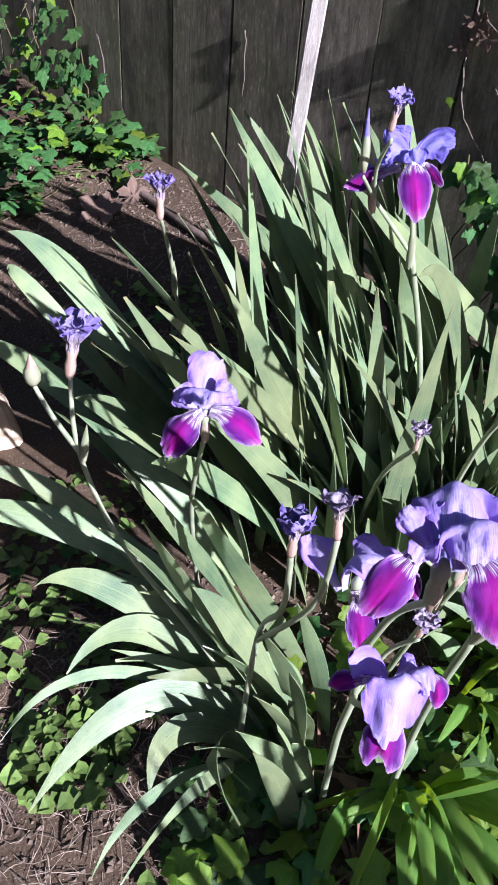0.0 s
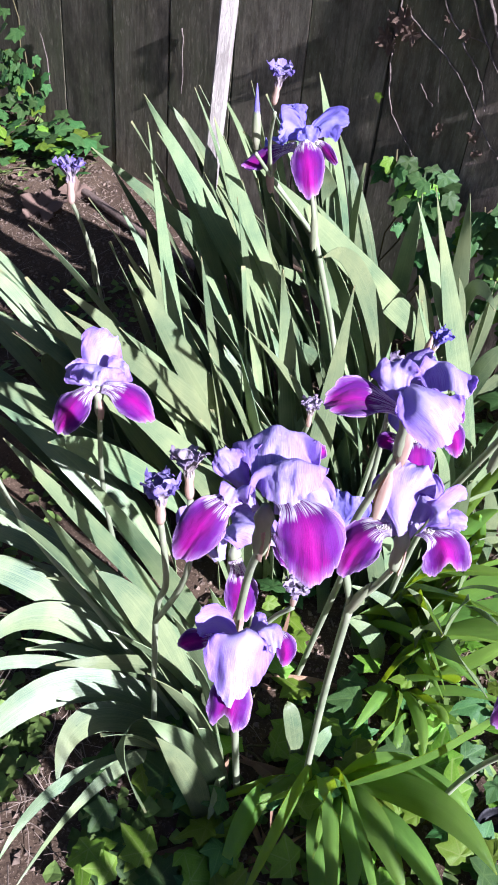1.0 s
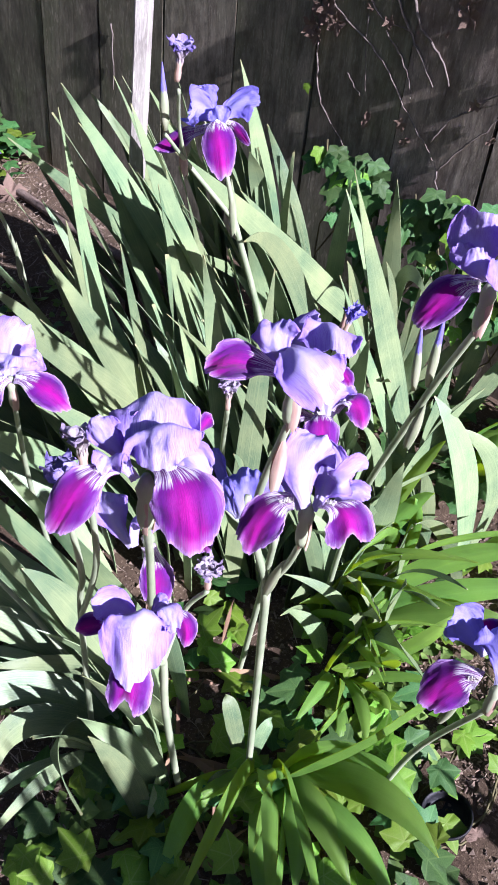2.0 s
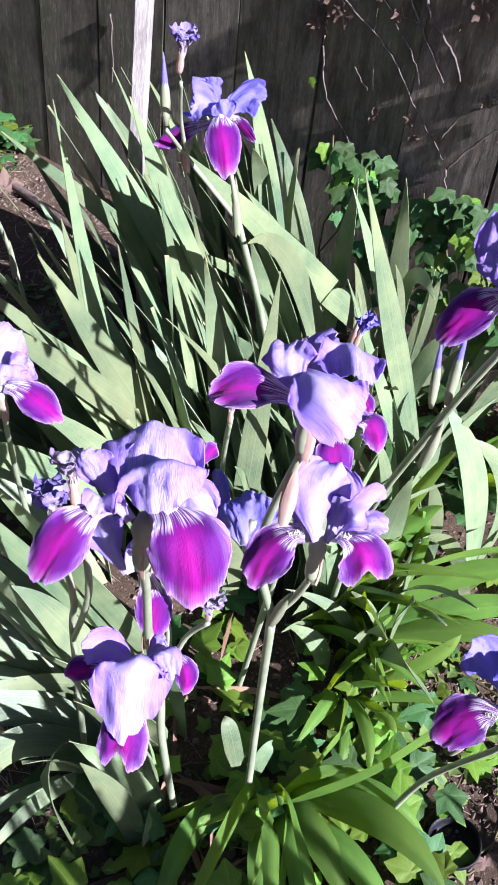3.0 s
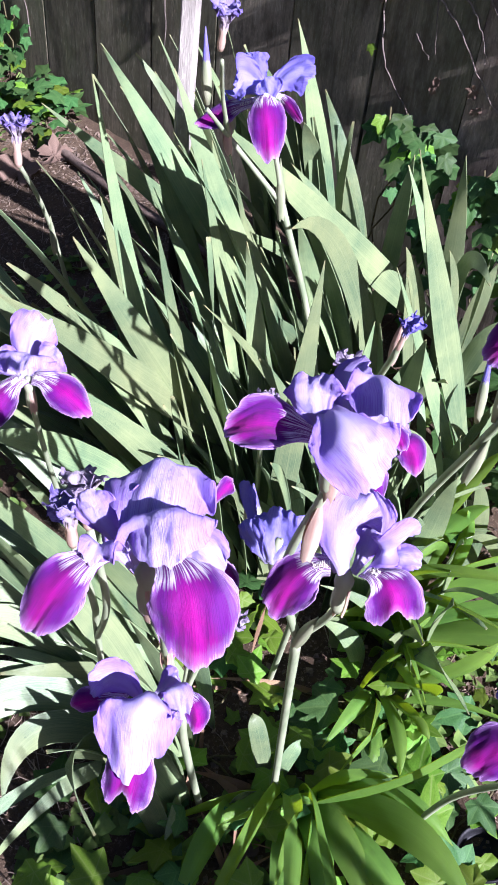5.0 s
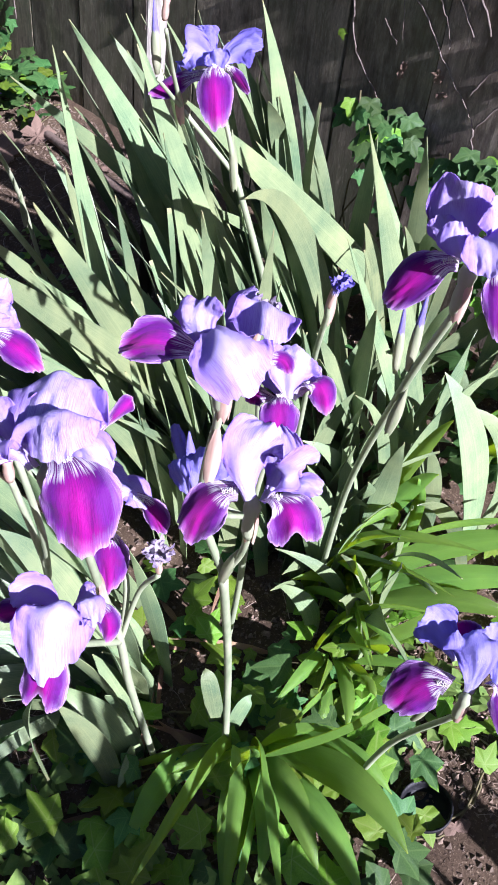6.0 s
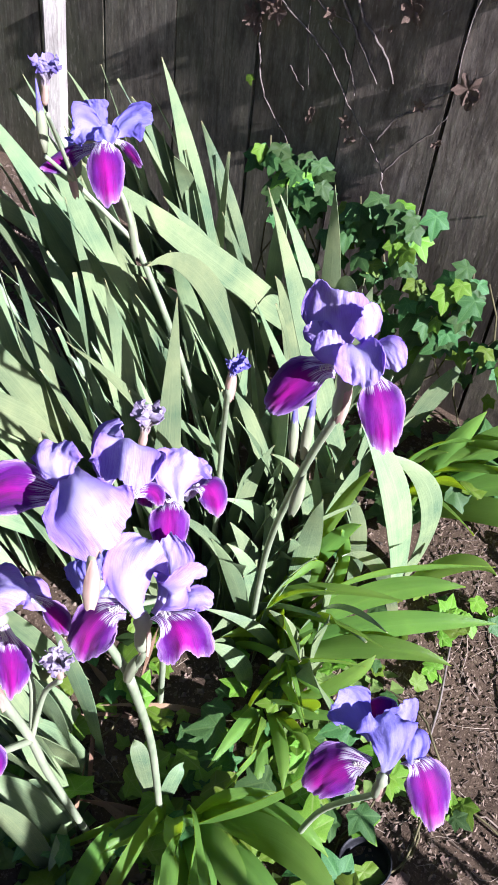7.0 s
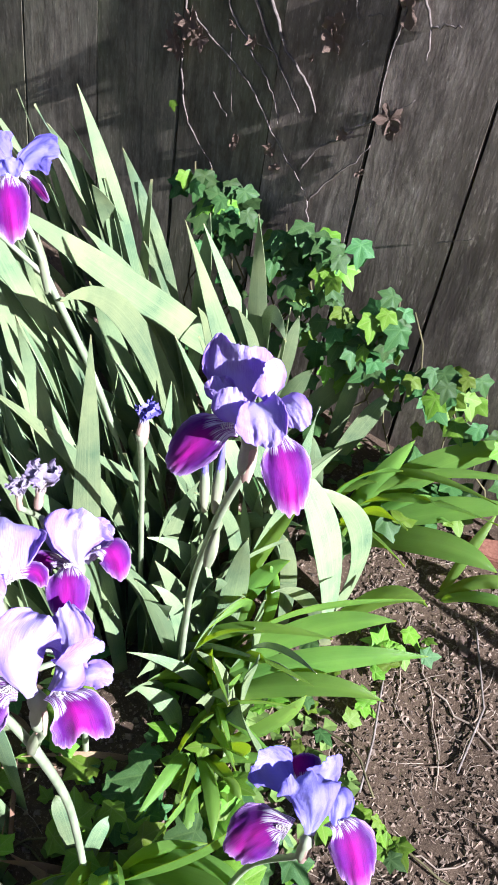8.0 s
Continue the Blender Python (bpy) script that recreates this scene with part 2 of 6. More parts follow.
def plain_noise(name, a, b, scale=40.0, rough=0.8, through=0.0, vary=0.5):
    m = Mat(name)
    n = m.noise(m.coords("Object"), scale, 5.0)
    c = m.mix(m.ramp(n, (0.3, 0.0), (0.7, 1.0)), a, b)
    hue = m.n("HueSaturation", Color=c)
    m.put(hue.inputs["Value"], m.math("ADD", m.math("MULTIPLY", m.island(), vary), 1.0 - vary / 2))
    return m.finish(hue.outputs[0], rough, m.bump(n, 0.4, 0.003), through, b, 0.25)


DRY_LEAF = plain_noise("dry_brown_leaf", (0.11, 0.070, 0.050), (0.23, 0.160, 0.115), 60, 0.8, 0.08)
STRAW = plain_noise("straw_litter", (0.15, 0.110, 0.080), (0.40, 0.32, 0.235), 50, 0.85, 0.0, 1.1)
MULCH = plain_noise("bark_mulch_brown", (0.11, 0.076, 0.052), (0.32, 0.235, 0.165), 70, 0.9, 0.0, 1.0)
CHIPS = plain_noise("soil_crumbs", (0.085, 0.062, 0.044), (0.24, 0.182, 0.130), 90, 0.95, 0.0, 1.0)
VINE = plain_noise("dead_vine_bark", (0.115, 0.092, 0.076), (0.25, 0.21, 0.175), 90, 0.85)
VINE_GREEN = plain_noise("ivy_stem_brown", (0.08, 0.07, 0.035), (0.16, 0.14, 0.06), 90, 0.8)
WEED = plain_noise("creeping_weed_green", (0.10, 0.18, 0.04), (0.23, 0.33, 0.08), 60, 0.5, 0.3, 0.9)
WALL = plain_noise("unseen_wall_render", (0.15, 0.15, 0.15), (0.20, 0.20, 0.20), 6, 0.9)
POT = plain_noise("black_plastic", (0.008, 0.008, 0.009), (0.016, 0.016, 0.018), 200, 0.5)


# ---- mesh helpers ----
def ground(x, y):
    """Height of the soil: nearly flat bed that rises towards the fence."""
    v = min(1.0, max(0.0, (y - 0.8) / 1.1))
    z = 0.17 * v * v * (3 - 2 * v)
    z += 0.012 * noise.noise((x * 2.3, y * 2.3, 1.7)) + 0.007 * noise.noise((x * 8.0, y * 8.0, 4.1)) + 0.004 * noise.noise((x * 26.0, y * 26.0, 2.2))
    return z


def mesh_of(name, bm, material, smooth=True):
    me = bpy.data.meshes.new(name)
    bm.to_mesh(me)
    bm.free()
    for mat in (material if isinstance(material, (list, tuple)) else (material,)):
        me.materials.append(mat)
    if smooth:
        for p in me.polygons:
            p.use_smooth = True
    return me


def part(name, bm, material, parent=None, label="", smooth=True):
    ob = new(name, mesh_of(name, bm, material, smooth) if isinstance(bm, bmesh.types.BMesh) else bm)
    if parent:
        ob.parent = parent
    if label:
        ob["label"] = label
    return ob


def thing(name, label, category, at=(0, 0, 0), group="", kind=""):
    ob = new(name)
    ob.empty_display_size = 0.05
    ob.location = at
    return tagged(ob, label, category, group, kind)


def bezier(a, m, b, s):
    """A smooth arc from a through m (half way) to b."""
    c = 2 * m - 0.5 * (a + b)
    return (1 - s) ** 2 * a + 2 * s * (1 - s) * c + s * s * b


def grid_sheet(rows, thick):
    """A closed thin sheet from rows of (point, normal) with u, v coordinates."""
    bm = bmesh.new()
    uvl = bm.loops.layers.uv.new("UVMap")
    nu, nv = len(rows), len(rows[0])
    top = [[bm.verts.new(p + n * thick / 2) for p, n in r] for r in rows]
    bm.verts.index_update()
    bot = [[bm.verts.new(p - n * thick / 2) for p, n in r] for r in rows]

    def quad(vs, uvs, rim=False):
        f = bm.faces.new(vs)
        if rim:
            for e in f.edges:
                e.smooth = False
        for l, c in zip(f.loops, uvs):
            l[uvl].uv = c

    for i in range(nu - 1):
        for j in range(nv - 1):
            u0, u1, v0, v1 = i / (nu - 1), (i + 1) / (nu - 1), j / (nv - 1), (j + 1) / (nv - 1)
            quad((top[i][j], top[i + 1][j], top[i + 1][j + 1], top[i][j + 1]), ((u0, v0), (u1, v0), (u1, v1), (u0, v1)))
            quad((bot[i][j], bot[i][j + 1], bot[i + 1][j + 1], bot[i + 1][j]), ((u0, v0), (u0, v1), (u1, v1), (u1, v0)))
    for i in range(nu - 1):
        u0, u1 = i / (nu - 1), (i + 1) / (nu - 1)
        quad((top[i][0], bot[i][0], bot[i + 1][0], top[i + 1][0]), ((u0, 0), (u0, 0), (u1, 0), (u1, 0)), True)
        quad((top[i][-1], top[i + 1][-1], bot[i + 1][-1], bot[i][-1]), ((u0, 1), (u1, 1), (u1, 1), (u0, 1)), True)
    for j in range(nv - 1):
        v0, v1 = j / (nv - 1), (j + 1) / (nv - 1)
        quad((top[0][j], top[0][j + 1], bot[0][j + 1], bot[0][j]), ((0, v0), (0, v1), (0, v1), (0, v0)), True)
        quad((top[-1][j], bot[-1][j], bot[-1][j + 1], top[-1][j + 1]), ((1, v0), (1, v0), (1, v1), (1, v1)), True)
    return bm


def sheet_normals(pts):
    """Normals of a grid of points."""
    nu, nv = len(pts), len(pts[0])
    rows = []
    for i in range(nu):
        row = []
        for j in range(nv):
            du = pts[min(i + 1, nu - 1)][j] - pts[max(i - 1, 0)][j]
            dv = pts[i][min(j + 1, nv - 1)] - pts[i][max(j - 1, 0)]
            n = du.cross(dv)
            row.append((pts[i][j], n.normalized() if n.length > 1e-9 else Vector((0, 0, 1))))
        rows.append(row)
    return rows


def tube(path, radii, sides=8, bm=None):
    """A round tube along points, closed at both ends."""
    bm = bm or bmesh.new()
    rings, side = [], None
    for i, p in enumerate(path):
        t = (path[min(i + 1, len(path) - 1)] - path[max(i - 1, 0)]).normalized()
        if side is None:
            side = t.orthogonal().normalized()
        side = (side - t * side.dot(t)).normalized()
        up = t.cross(side)
        r = radii[i] if isinstance(radii, (list, tuple)) else radii
        rings.append([bm.verts.new(p + r * (math.cos(a) * side + math.sin(a) * up)) for a in [k * 2 * math.pi / sides for k in range(sides)]])
    for a, b in zip(rings, rings[1:]):
        for k in range(sides):
            bm.faces.new((a[k], a[(k + 1) % sides], b[(k + 1) % sides], b[k]))
    bm.faces.new(rings[0][::-1])
    bm.faces.new(rings[-1])
    return bm


def blade(base, mid, tip, width, facing, up, rng, blunt=0.0, fold=0.07):
    """A sword leaf along an arc: sheathed at its base, widest half way, pointed tip, slightly folded and twisted."""
    base, mid, tip = Vector(base), Vector(mid), Vector(tip)
    nu, nv = 19, 5
    face0 = Vector((math.cos(radians(facing)), math.sin(radians(facing)), up)).normalized()
    twist, wave, ph = rng.uniform(-0.7, 0.7), rng.uniform(0.0, 0.0035), rng.uniform(0, 6)
    pts = []
    for i in range(nu):
        s = i / (nu - 1)
        p = bezier(base, mid, tip, s)
        t = (bezier(base, mid, tip, min(1, s + 0.02)) - bezier(base, mid, tip, max(0, s - 0.02))).normalized()
        w = t.cross(face0)
        w = w.normalized() if w.length > 0.05 else t.orthogonal().normalized()
        w = Matrix.Rotation(twist * (s - 0.4), 3, t) @ w
        n = w.cross(t)
        prof = (0.66 + 0.34 * min(1, s / 0.4)) * (1 - max(0, (s - 0.5) / 0.5) ** (1.7 + blunt))
        half = 0.5 * width * max(prof, 0.02)
        row = []
        for j in range(nv):
            v = 2 * j / (nv - 1) - 1
            row.append(p + w * (half * v) + n * (half * fold * (1 - abs(v)) + wave * v * math.sin(9 * s + ph)))
        pts.append(row)
    bm = grid_sheet(sheet_normals(pts), 0.0011)
    if fold > 0.2:
        bm.verts.ensure_lookup_table()
        keel = {i * nv + nv // 2 for i in range(nu)}
        for e in bm.edges:
            if e.verts[0].index in keel and e.verts[1].index in keel:
                e.smooth = False
    return bm


def clump(label, leaves, material, group, seed, name="iris_clump", category="iris leaves", blunt=0.0, fold=0.07, slim=1.0, swing=0.0):
    rng, turn = random.Random(seed), random.Random(seed + 50)
    bx = sum(l[0][0] for l in leaves) / len(leaves)
    by = sum(l[0][1] for l in leaves) / len(leaves)
    root = Vector((bx, by, ground(bx, by)))
    top = thing(name, label, category, root, group)
    for b, m, t, w, az, up in leaves:
        az += swing * turn.uniform(0.2, 1.8)
        b, m, t = (Vector(q) - root for q in (b, m, t))
        b.z = ground(b.x + bx, b.y + by) - root.z - 0.012
        part("leaf", blade(b, m, t, w * slim, az, up, rng, blunt, fold), material, top)
    return top


def more_leaves(seed, count, xs, ys, tip_x, tip_y, tip_z, width, sag=0.10, averted=0.0):
    """Further blades of a fan: bases within a patch, tips leaning within a range, a share of them turned away from the sun."""
    rng, turn = random.Random(seed), random.Random(seed + 50)
    rows = []
    for k in range(count):
        b = Vector((rng.uniform(*xs), rng.uniform(*ys), 0))
        b.z = ground(b.x, b.y)
        d = Vector((rng.uniform(*tip_x), rng.uniform(*tip_y), rng.uniform(*tip_z)))
        m = b + d * 0.5 + Vector((-d.x, -d.y, 0)) * sag + Vector((0, 0, sag * 0.5 * d.length))
        az, up = rng.uniform(-58, 22), rng.uniform(0.3, 0.7)
        if turn.random() < averted:
            az, up = turn.uniform(-150, -112), 0.05
        rows.append((tuple(b), tuple(m), tuple(b + d), rng.uniform(*width), az, up))
    return rows


# ---- flowers ----
def petal_sheet(kind, base, mid, tip, width, across, cup, notch, seed, thick=0.0007):
    """A petal along an arc from its claw at base through mid to tip, spread along across, dished by cup; notch parts its end in two lobes.
    A fall has a narrow haft and a round blade; a standard widens from a short claw. Returns its mesh, and points and normals of its middle line."""
    ph, nu, nv = seed * 1.7, 39, 33
    fall = kind == "fall"
    ruffle = 0.06 if fall else 0.12

    def at(s):
        """Place, way along, way across and normal of the middle line at s, and the half width there."""
        p = bezier(base, mid, tip, s)
        t = (bezier(base, mid, tip, min(1, s + 0.02)) - bezier(base, mid, tip, max(0, s - 0.02))).normalized()
        w = across - t * across.dot(t)
        w = w.normalized() if w.length > 0.03 else t.orthogonal().normalized()
        lo, k = (0.42, min(1, max(0, (s - 0.12) / 0.55))) if fall else (0.16, min(1, s / 0.72))
        half = 0.5 * width * (lo + (1 - lo) * k * k * (3 - 2 * k)) * (1.0 if fall else 1.08)
        return p, t, w, w.cross(t), half

    pts, spine = [], []
    for i in range(nu):
        s = i / (nu - 1)
        grow = min(1.0, s * 1.7)
        row = []
        for j in range(nv):
            v = 2 * j / (nv - 1) - 1
            round_end = 1 - math.sqrt(max(0.0, 1 - 0.985 * v * v))
            margin = 0.05 * noise.noise((v * 2.1 + ph, 1.0, seed)) + 0.03 * noise.noise((v * 6.5, ph, 4.0)) + 0.020 * noise.noise((v * 15.0, ph, 7.0))
            sv = s * (1 - ((0.46 if fall else 0.36) - 0.30 * min(1.0, notch)) * round_end + grow * margin - notch * 0.22 * math.exp(-(v / 0.35) ** 2))
            p, t, w, n, half = at(min(sv, 1.05))
            rim = max(abs(v) ** 2.5, max(0.0, s - 0.6) / 0.4)
            lobe = 0.12 * noise.noise((s * 2.6 + seed, 2.0 if v > 0 else 5.0, ph)) + 0.05 * noise.noise((s * 8 + seed, 2.0 if v > 0 else 5.0, ph))
            wave = width * rim * grow * ruffle * (noise.noise((s * 3.0 + ph, v * 2.6, 0.3 * ph)) + 0.55 * noise.noise((s * 7 + ph, v * 6, ph)) + 0.16 * noise.noise((s * 19, v * 16, ph)))
            crimp = width * (0.008 if fall else 0.014) * rim ** 1.5 * grow * math.sin((24 * s if abs(v) > 0.8 else 8 * s) + 19 * v + 3 * noise.noise((s * 3, v * 3, ph)) + ph)
            fluted = width * 0.004 * grow * math.sin(11 * v + 5 * noise.noise((s * 2, v * 2, ph))) * (0.3 if fall else 1.0)
            bulge = width * (0.09 if fall else 0.16) * grow * noise.noise((s * 1.9 + seed * 3.1, v * 1.5, seed * 0.7))
            crease = -0.02 * width * grow * math.exp(-(v / 0.16) ** 2) * (1 if cup > 0 else -1)
            row.append(p + w * (half * v * (1 + lobe * grow)) + n * (cup * half * v * v + wave + crimp + fluted + bulge + crease))
        pts.append(row)
        p, t, w, n, half = at(s)
        spine.append((row[nv // 2], n if cup < 0 else -n, w))
    return grid_sheet(sheet_normals(pts), thick), spine


def beard_mesh(spine, seed):
    """A caterpillar of fine hairs along the haft of a fall."""
    rng = random.Random(seed)
    bm = bmesh.new()
    for k in range(80):
        p, n, w = spine[1 + int(rng.random() ** 1.2 * 10)]
        o = p + w * rng.uniform(-0.0022, 0.0022)
        tube([o, o + n * rng.uniform(0.0012, 0.0028) + w * rng.uniform(-0.0016, 0.0016)], [0.00045, 0.00022], 4, bm)
    return bm


def ovary_mesh():
    path = [Vector((0, 0, -0.036)), Vector((0, 0, -0.030)), Vector((0, 0, -0.020)), Vector((0, 0, -0.010)), Vector((0, 0, 0.0)), Vector((0, 0, 0.012))]
    return tube(path, [0.0045, 0.0062, 0.0068, 0.0055, 0.0075, 0.003], 10)


def spathe_mesh(seed, length=0.058, radius=0.0040):
    """A papery sheath open on one side."""
    rng = random.Random(seed)
    pts = []
    for i in range(9):
        s = i / 8
        r = radius * (0.42 + 1.1 * math.sin(math.pi * (0.15 + 0.62 * s))) * (1 - 0.93 * s ** 2.2)
        pts.append([Vector((r * math.cos(a), r * math.sin(a), length * s + 0.003 * math.sin(5 * a + seed))) for a in [(-0.80 + 1.60 * j / 8) * math.pi for j in range(9)]])
    return grid_sheet(sheet_normals(pts), 0.0006)


def flower(stalk, at, base, petals, seed, standards=None, lean=(0, 0, 1), sheath=0.05, label=""):
    """An iris flower under its stalk, round its ovary at the given place.
    petals: kind, claw, middle and tip, width, the way across, dish and notch, in the place's own metres."""
    core = part("flower", ovary_mesh(), STEM, stalk, label or "violet bearded iris bloom")
    axis = Vector((0, 0, 1)).rotation_difference(Vector(lean).normalized()).to_matrix().to_4x4()
    core.location = at
    for k, (kind, b, m, t, width, across, cup, notch) in enumerate(petals):
        b, m, t = (Vector(q) - base - at for q in (b, m, t))
        bm, spine = petal_sheet(kind, b, m, t, width, Vector(across), cup, notch, seed + 3 * k)
        if kind == "fall":
            f = part("fall", bm, FALL, core, "magenta-purple drooping petal")
            part("beard", beard_mesh(spine, seed + k), BEARD, f, "white and pale yellow beard")
        else:
            part("standard", bm, standards or STANDARD, core, "ruffled blue-violet petal" if standards else "ruffled lavender petal")
    if sheath:
        sp = part("spathe", spathe_mesh(seed, sheath), SPATHE, core, "pinkish brown papery sheath")
        sp.matrix_basis = axis @ Matrix.Translation((0.002, 0, -0.8 * sheath)) @ Matrix.Rotation(seed * 1.3, 4, "Z")
    return core


def wilted_bloom(stalk, at, axis, size, seed, material):
    """A collapsed bloom: crumpled, twisted strips of petal hanging from a narrow throat."""
    rng = random.Random(seed)
    core = part("wilted_bloom", ovary_mesh(), SPATHE, stalk, "shrivelled violet bloom")
    core.matrix_basis = Matrix.Translation(at) @ Vector((0, 0, 1)).rotation_difference(Vector(axis).normalized()).to_matrix().to_4x4() @ Matrix.Scale(size, 4)
    for k in range(6):
        a = k * 1.047 + rng.uniform(-0.2, 0.2)
        bend, out, ph = rng.uniform(0.4, 1.3), rng.uniform(0.006, 0.019), rng.uniform(0, 6)
        pts = []
        for i in range(16):
            s = i / 15
            r = 0.005 + out * max(0, s - 0.2) ** 1.1 - 0.012 * max(0, s - 0.75) + 0.004 * math.sin(11 * s + ph) * s
            h = 0.052 * s - 0.020 * bend * max(0, s - 0.55) * 2.0
            w = 0.0055 + 0.036 * max(0, s - 0.2) * (1.2 - 0.6 * s)
            row = []
            for v in [j / 6 - 1 for j in range(13)]:
                crumple = 0.010 * s * noise.noise((v * 2.3 + ph, s * 5, seed + k)) + 0.0035 * s * noise.noise((v * 6 + ph, s * 12, seed + k))
                row.append(Vector((r + crumple, w * v + 0.004 * s * noise.noise((s * 6, v * 3, ph)), h + 0.010 * s * s * noise.noise((v * 3 + ph, s * 4, 7.0)) + 0.4 * crumple)))
            pts.append(row)
        p = part("shrivelled_petal", grid_sheet(sheet_normals(pts), 0.0007), material, core)
        p.matrix_basis = Matrix.Rotation(a, 4, "Z")
    return core


def bud(stalk, at, axis, length, radius, seed, colour=None):
    """A pointed bud, furled petals above a green sheath."""
    core = part("bud", tube([Vector((0, 0, length * s)) for s in (0, 0.15, 0.35, 0.5, 0.62)], [radius * 0.5, radius * 0.95, radius * 1.1, radius * 0.95, radius * 0.6], 10), BUD_GREEN, stalk, "green sheathed bud")
    core.matrix_basis = Matrix.Translation(at) @ Vector((0, 0, 1)).rotation_difference(Vector(axis).normalized()).to_matrix().to_4x4()
    pts = []
    for i in range(10):
        s = i / 9
        r = radius * (0.85 - 0.8 * s ** 1.3)
        pts.append([Vector((r * math.cos(a + 2.2 * s), r * math.sin(a + 2.2 * s), length * (0.42 + 0.58 * s))) for a in [k * 0.78 for k in range(9)]])
    part("furled_petal", grid_sheet(sheet_normals(pts), 0.0006), colour or STANDARD_BLUE, core, "tightly furled violet petals")
    return core


def stem(stalk, pts, r0, r1, name="stem"):
    """A stem through points, gently smoothed."""
    pts = [Vector(p) for p in pts]
    path = []
    for i in range(len(pts) - 1):
        p0, p1, p2, p3 = pts[max(i - 1, 0)], pts[i], pts[i + 1], pts[min(i + 2, len(pts) - 1)]
        for k in range(6):
            s = k / 6
            path.append(0.5 * (2 * p1 + (p2 - p0) * s + (2 * p0 - 5 * p1 + 4 * p2 - p3) * s * s + (3 * p1 - p0 - 3 * p2 + p3) * s ** 3))
    path.append(pts[-1])
    n = len(path) - 1
    return part(name, tube(path, [0.66 * (r0 + (r1 - r0) * i / n) for i in range(n + 1)], 9), STEM, stalk)


def bract(stalk, at, axis, turn, length, seed):
    b = part("bract", spathe_mesh(seed, length, 0.0046), BUD_GREEN if length > 0.06 else SPATHE, stalk, "pale green leafy bract" if length > 0.06 else "pinkish papery bract")
    b.matrix_basis = Matrix.Translation(at) @ Vector((0, 0, 1)).rotation_difference(Vector(axis).normalized()).to_matrix().to_4x4() @ Matrix.Rotation(radians(turn), 4, "Z")
    return b


# ---- ground ----
def axis_steps(lo, hi, near_lo, near_hi, fine, far):
    vals = [lo, lo / 4, lo / 16]
    v = near_lo - far * 4
    while v < near_lo:
        vals.append(v)
        v += far
    while v < near_hi:
        vals.append(v)
        v += fine
    while v < near_hi + far * 4:
        vals.append(v)
        v += far
    vals += [hi / 16, hi / 4, hi]
    return sorted(vals)


def ground_sheet():
    xs = axis_steps(-320, 320, -3.2, 1.1, 0.022, 0.4)
    ys = axis_steps(-320, 320, -0.3, 2.0, 0.022, 0.4)
    verts = [(x, y, ground(x, y)) for y in ys for x in xs]
    w = len(xs)
    faces = [(j * w + i, j * w + i + 1, (j + 1) * w + i + 1, (j + 1) * w + i) for j in range(len(ys) - 1) for i in range(w - 1)]
    me = bpy.data.meshes.new("ground")
    me.from_pydata(verts, [], faces)
    me.materials.append(SOIL)
    for p in me.polygons:
        p.use_smooth = True
    return tagged(new("ground", me), "dark brown garden soil with straw and litter", "ground", kind="structure")


ground_sheet()

# ---- fence ----
FENCE_Y = 1.84
GAPS = [-4.10, -3.85, -3.59, -3.32, -3.05, -2.78, -2.50, -2.23, -1.95, -1.68, -1.41, -1.15, -0.895, -0.645, -0.410, -0.190, 0.045, 0.28, 0.52, 0.76, 1.0, 1.24, 1.48]


def fence_board(width, height, rng):
    """A sawn board with worn edges, a slightly ragged foot and a little cup; grain along z."""
    bm = bmesh.new()
    nx, nz = 7, 26
    ph = rng.uniform(0, 9)
    th = 0.019

    def at(i, k, front):
        u = (0.0, 0.014, 0.2, 0.5, 0.8, 0.986, 1.0)[i]
        x = width * (u - 0.5)
        z = height * k / (nz - 1)
        edge = 0.0025 * noise.noise((ph, z * 9, 3 if u < 0.5 else 7)) if i in (0, nx - 1) else 0
        y = -th / 2 if front else th / 2
        y += 0.0003 * noise.noise((x * 9 + ph, z * 2.2, 0.3)) - 0.001 * (u - 0.5) ** 2
        if k == 0:
            z += 0.02 * noise.noise((x * 22 + ph, 1.1, 0))
        return bm.verts.new((x + edge, y, z))

    f = [[at(i, k, True) for i in range(nx)] for k in range(nz)]
    b = [[at(i, k, False) for i in (0, nx - 1)] for k in (0, nz - 1)]
    for k in range(nz - 1):
        for i in range(nx - 1):
            bm.faces.new((f[k][i], f[k][i + 1], f[k + 1][i + 1], f[k + 1][i]))
    bm.faces.new((b[0][1], b[0][0], b[1][0], b[1][1]))
    bm.faces.new([b[0][0]] + [f[k][0] for k in range(nz)] + [b[1][0]])
    bm.faces.new([b[1][1]] + [f[k][-1] for k in range(nz - 1, -1, -1)] + [b[0][1]])
    bm.faces.new([b[0][0], b[0][1]] + [f[0][i] for i in range(nx - 1, -1, -1)])
    bm.faces.new([b[1][1], b[1][0]] + [f[-1][i] for i in range(nx)])
    bmesh.ops.recalc_face_normals(bm, faces=bm.faces)
    return bm


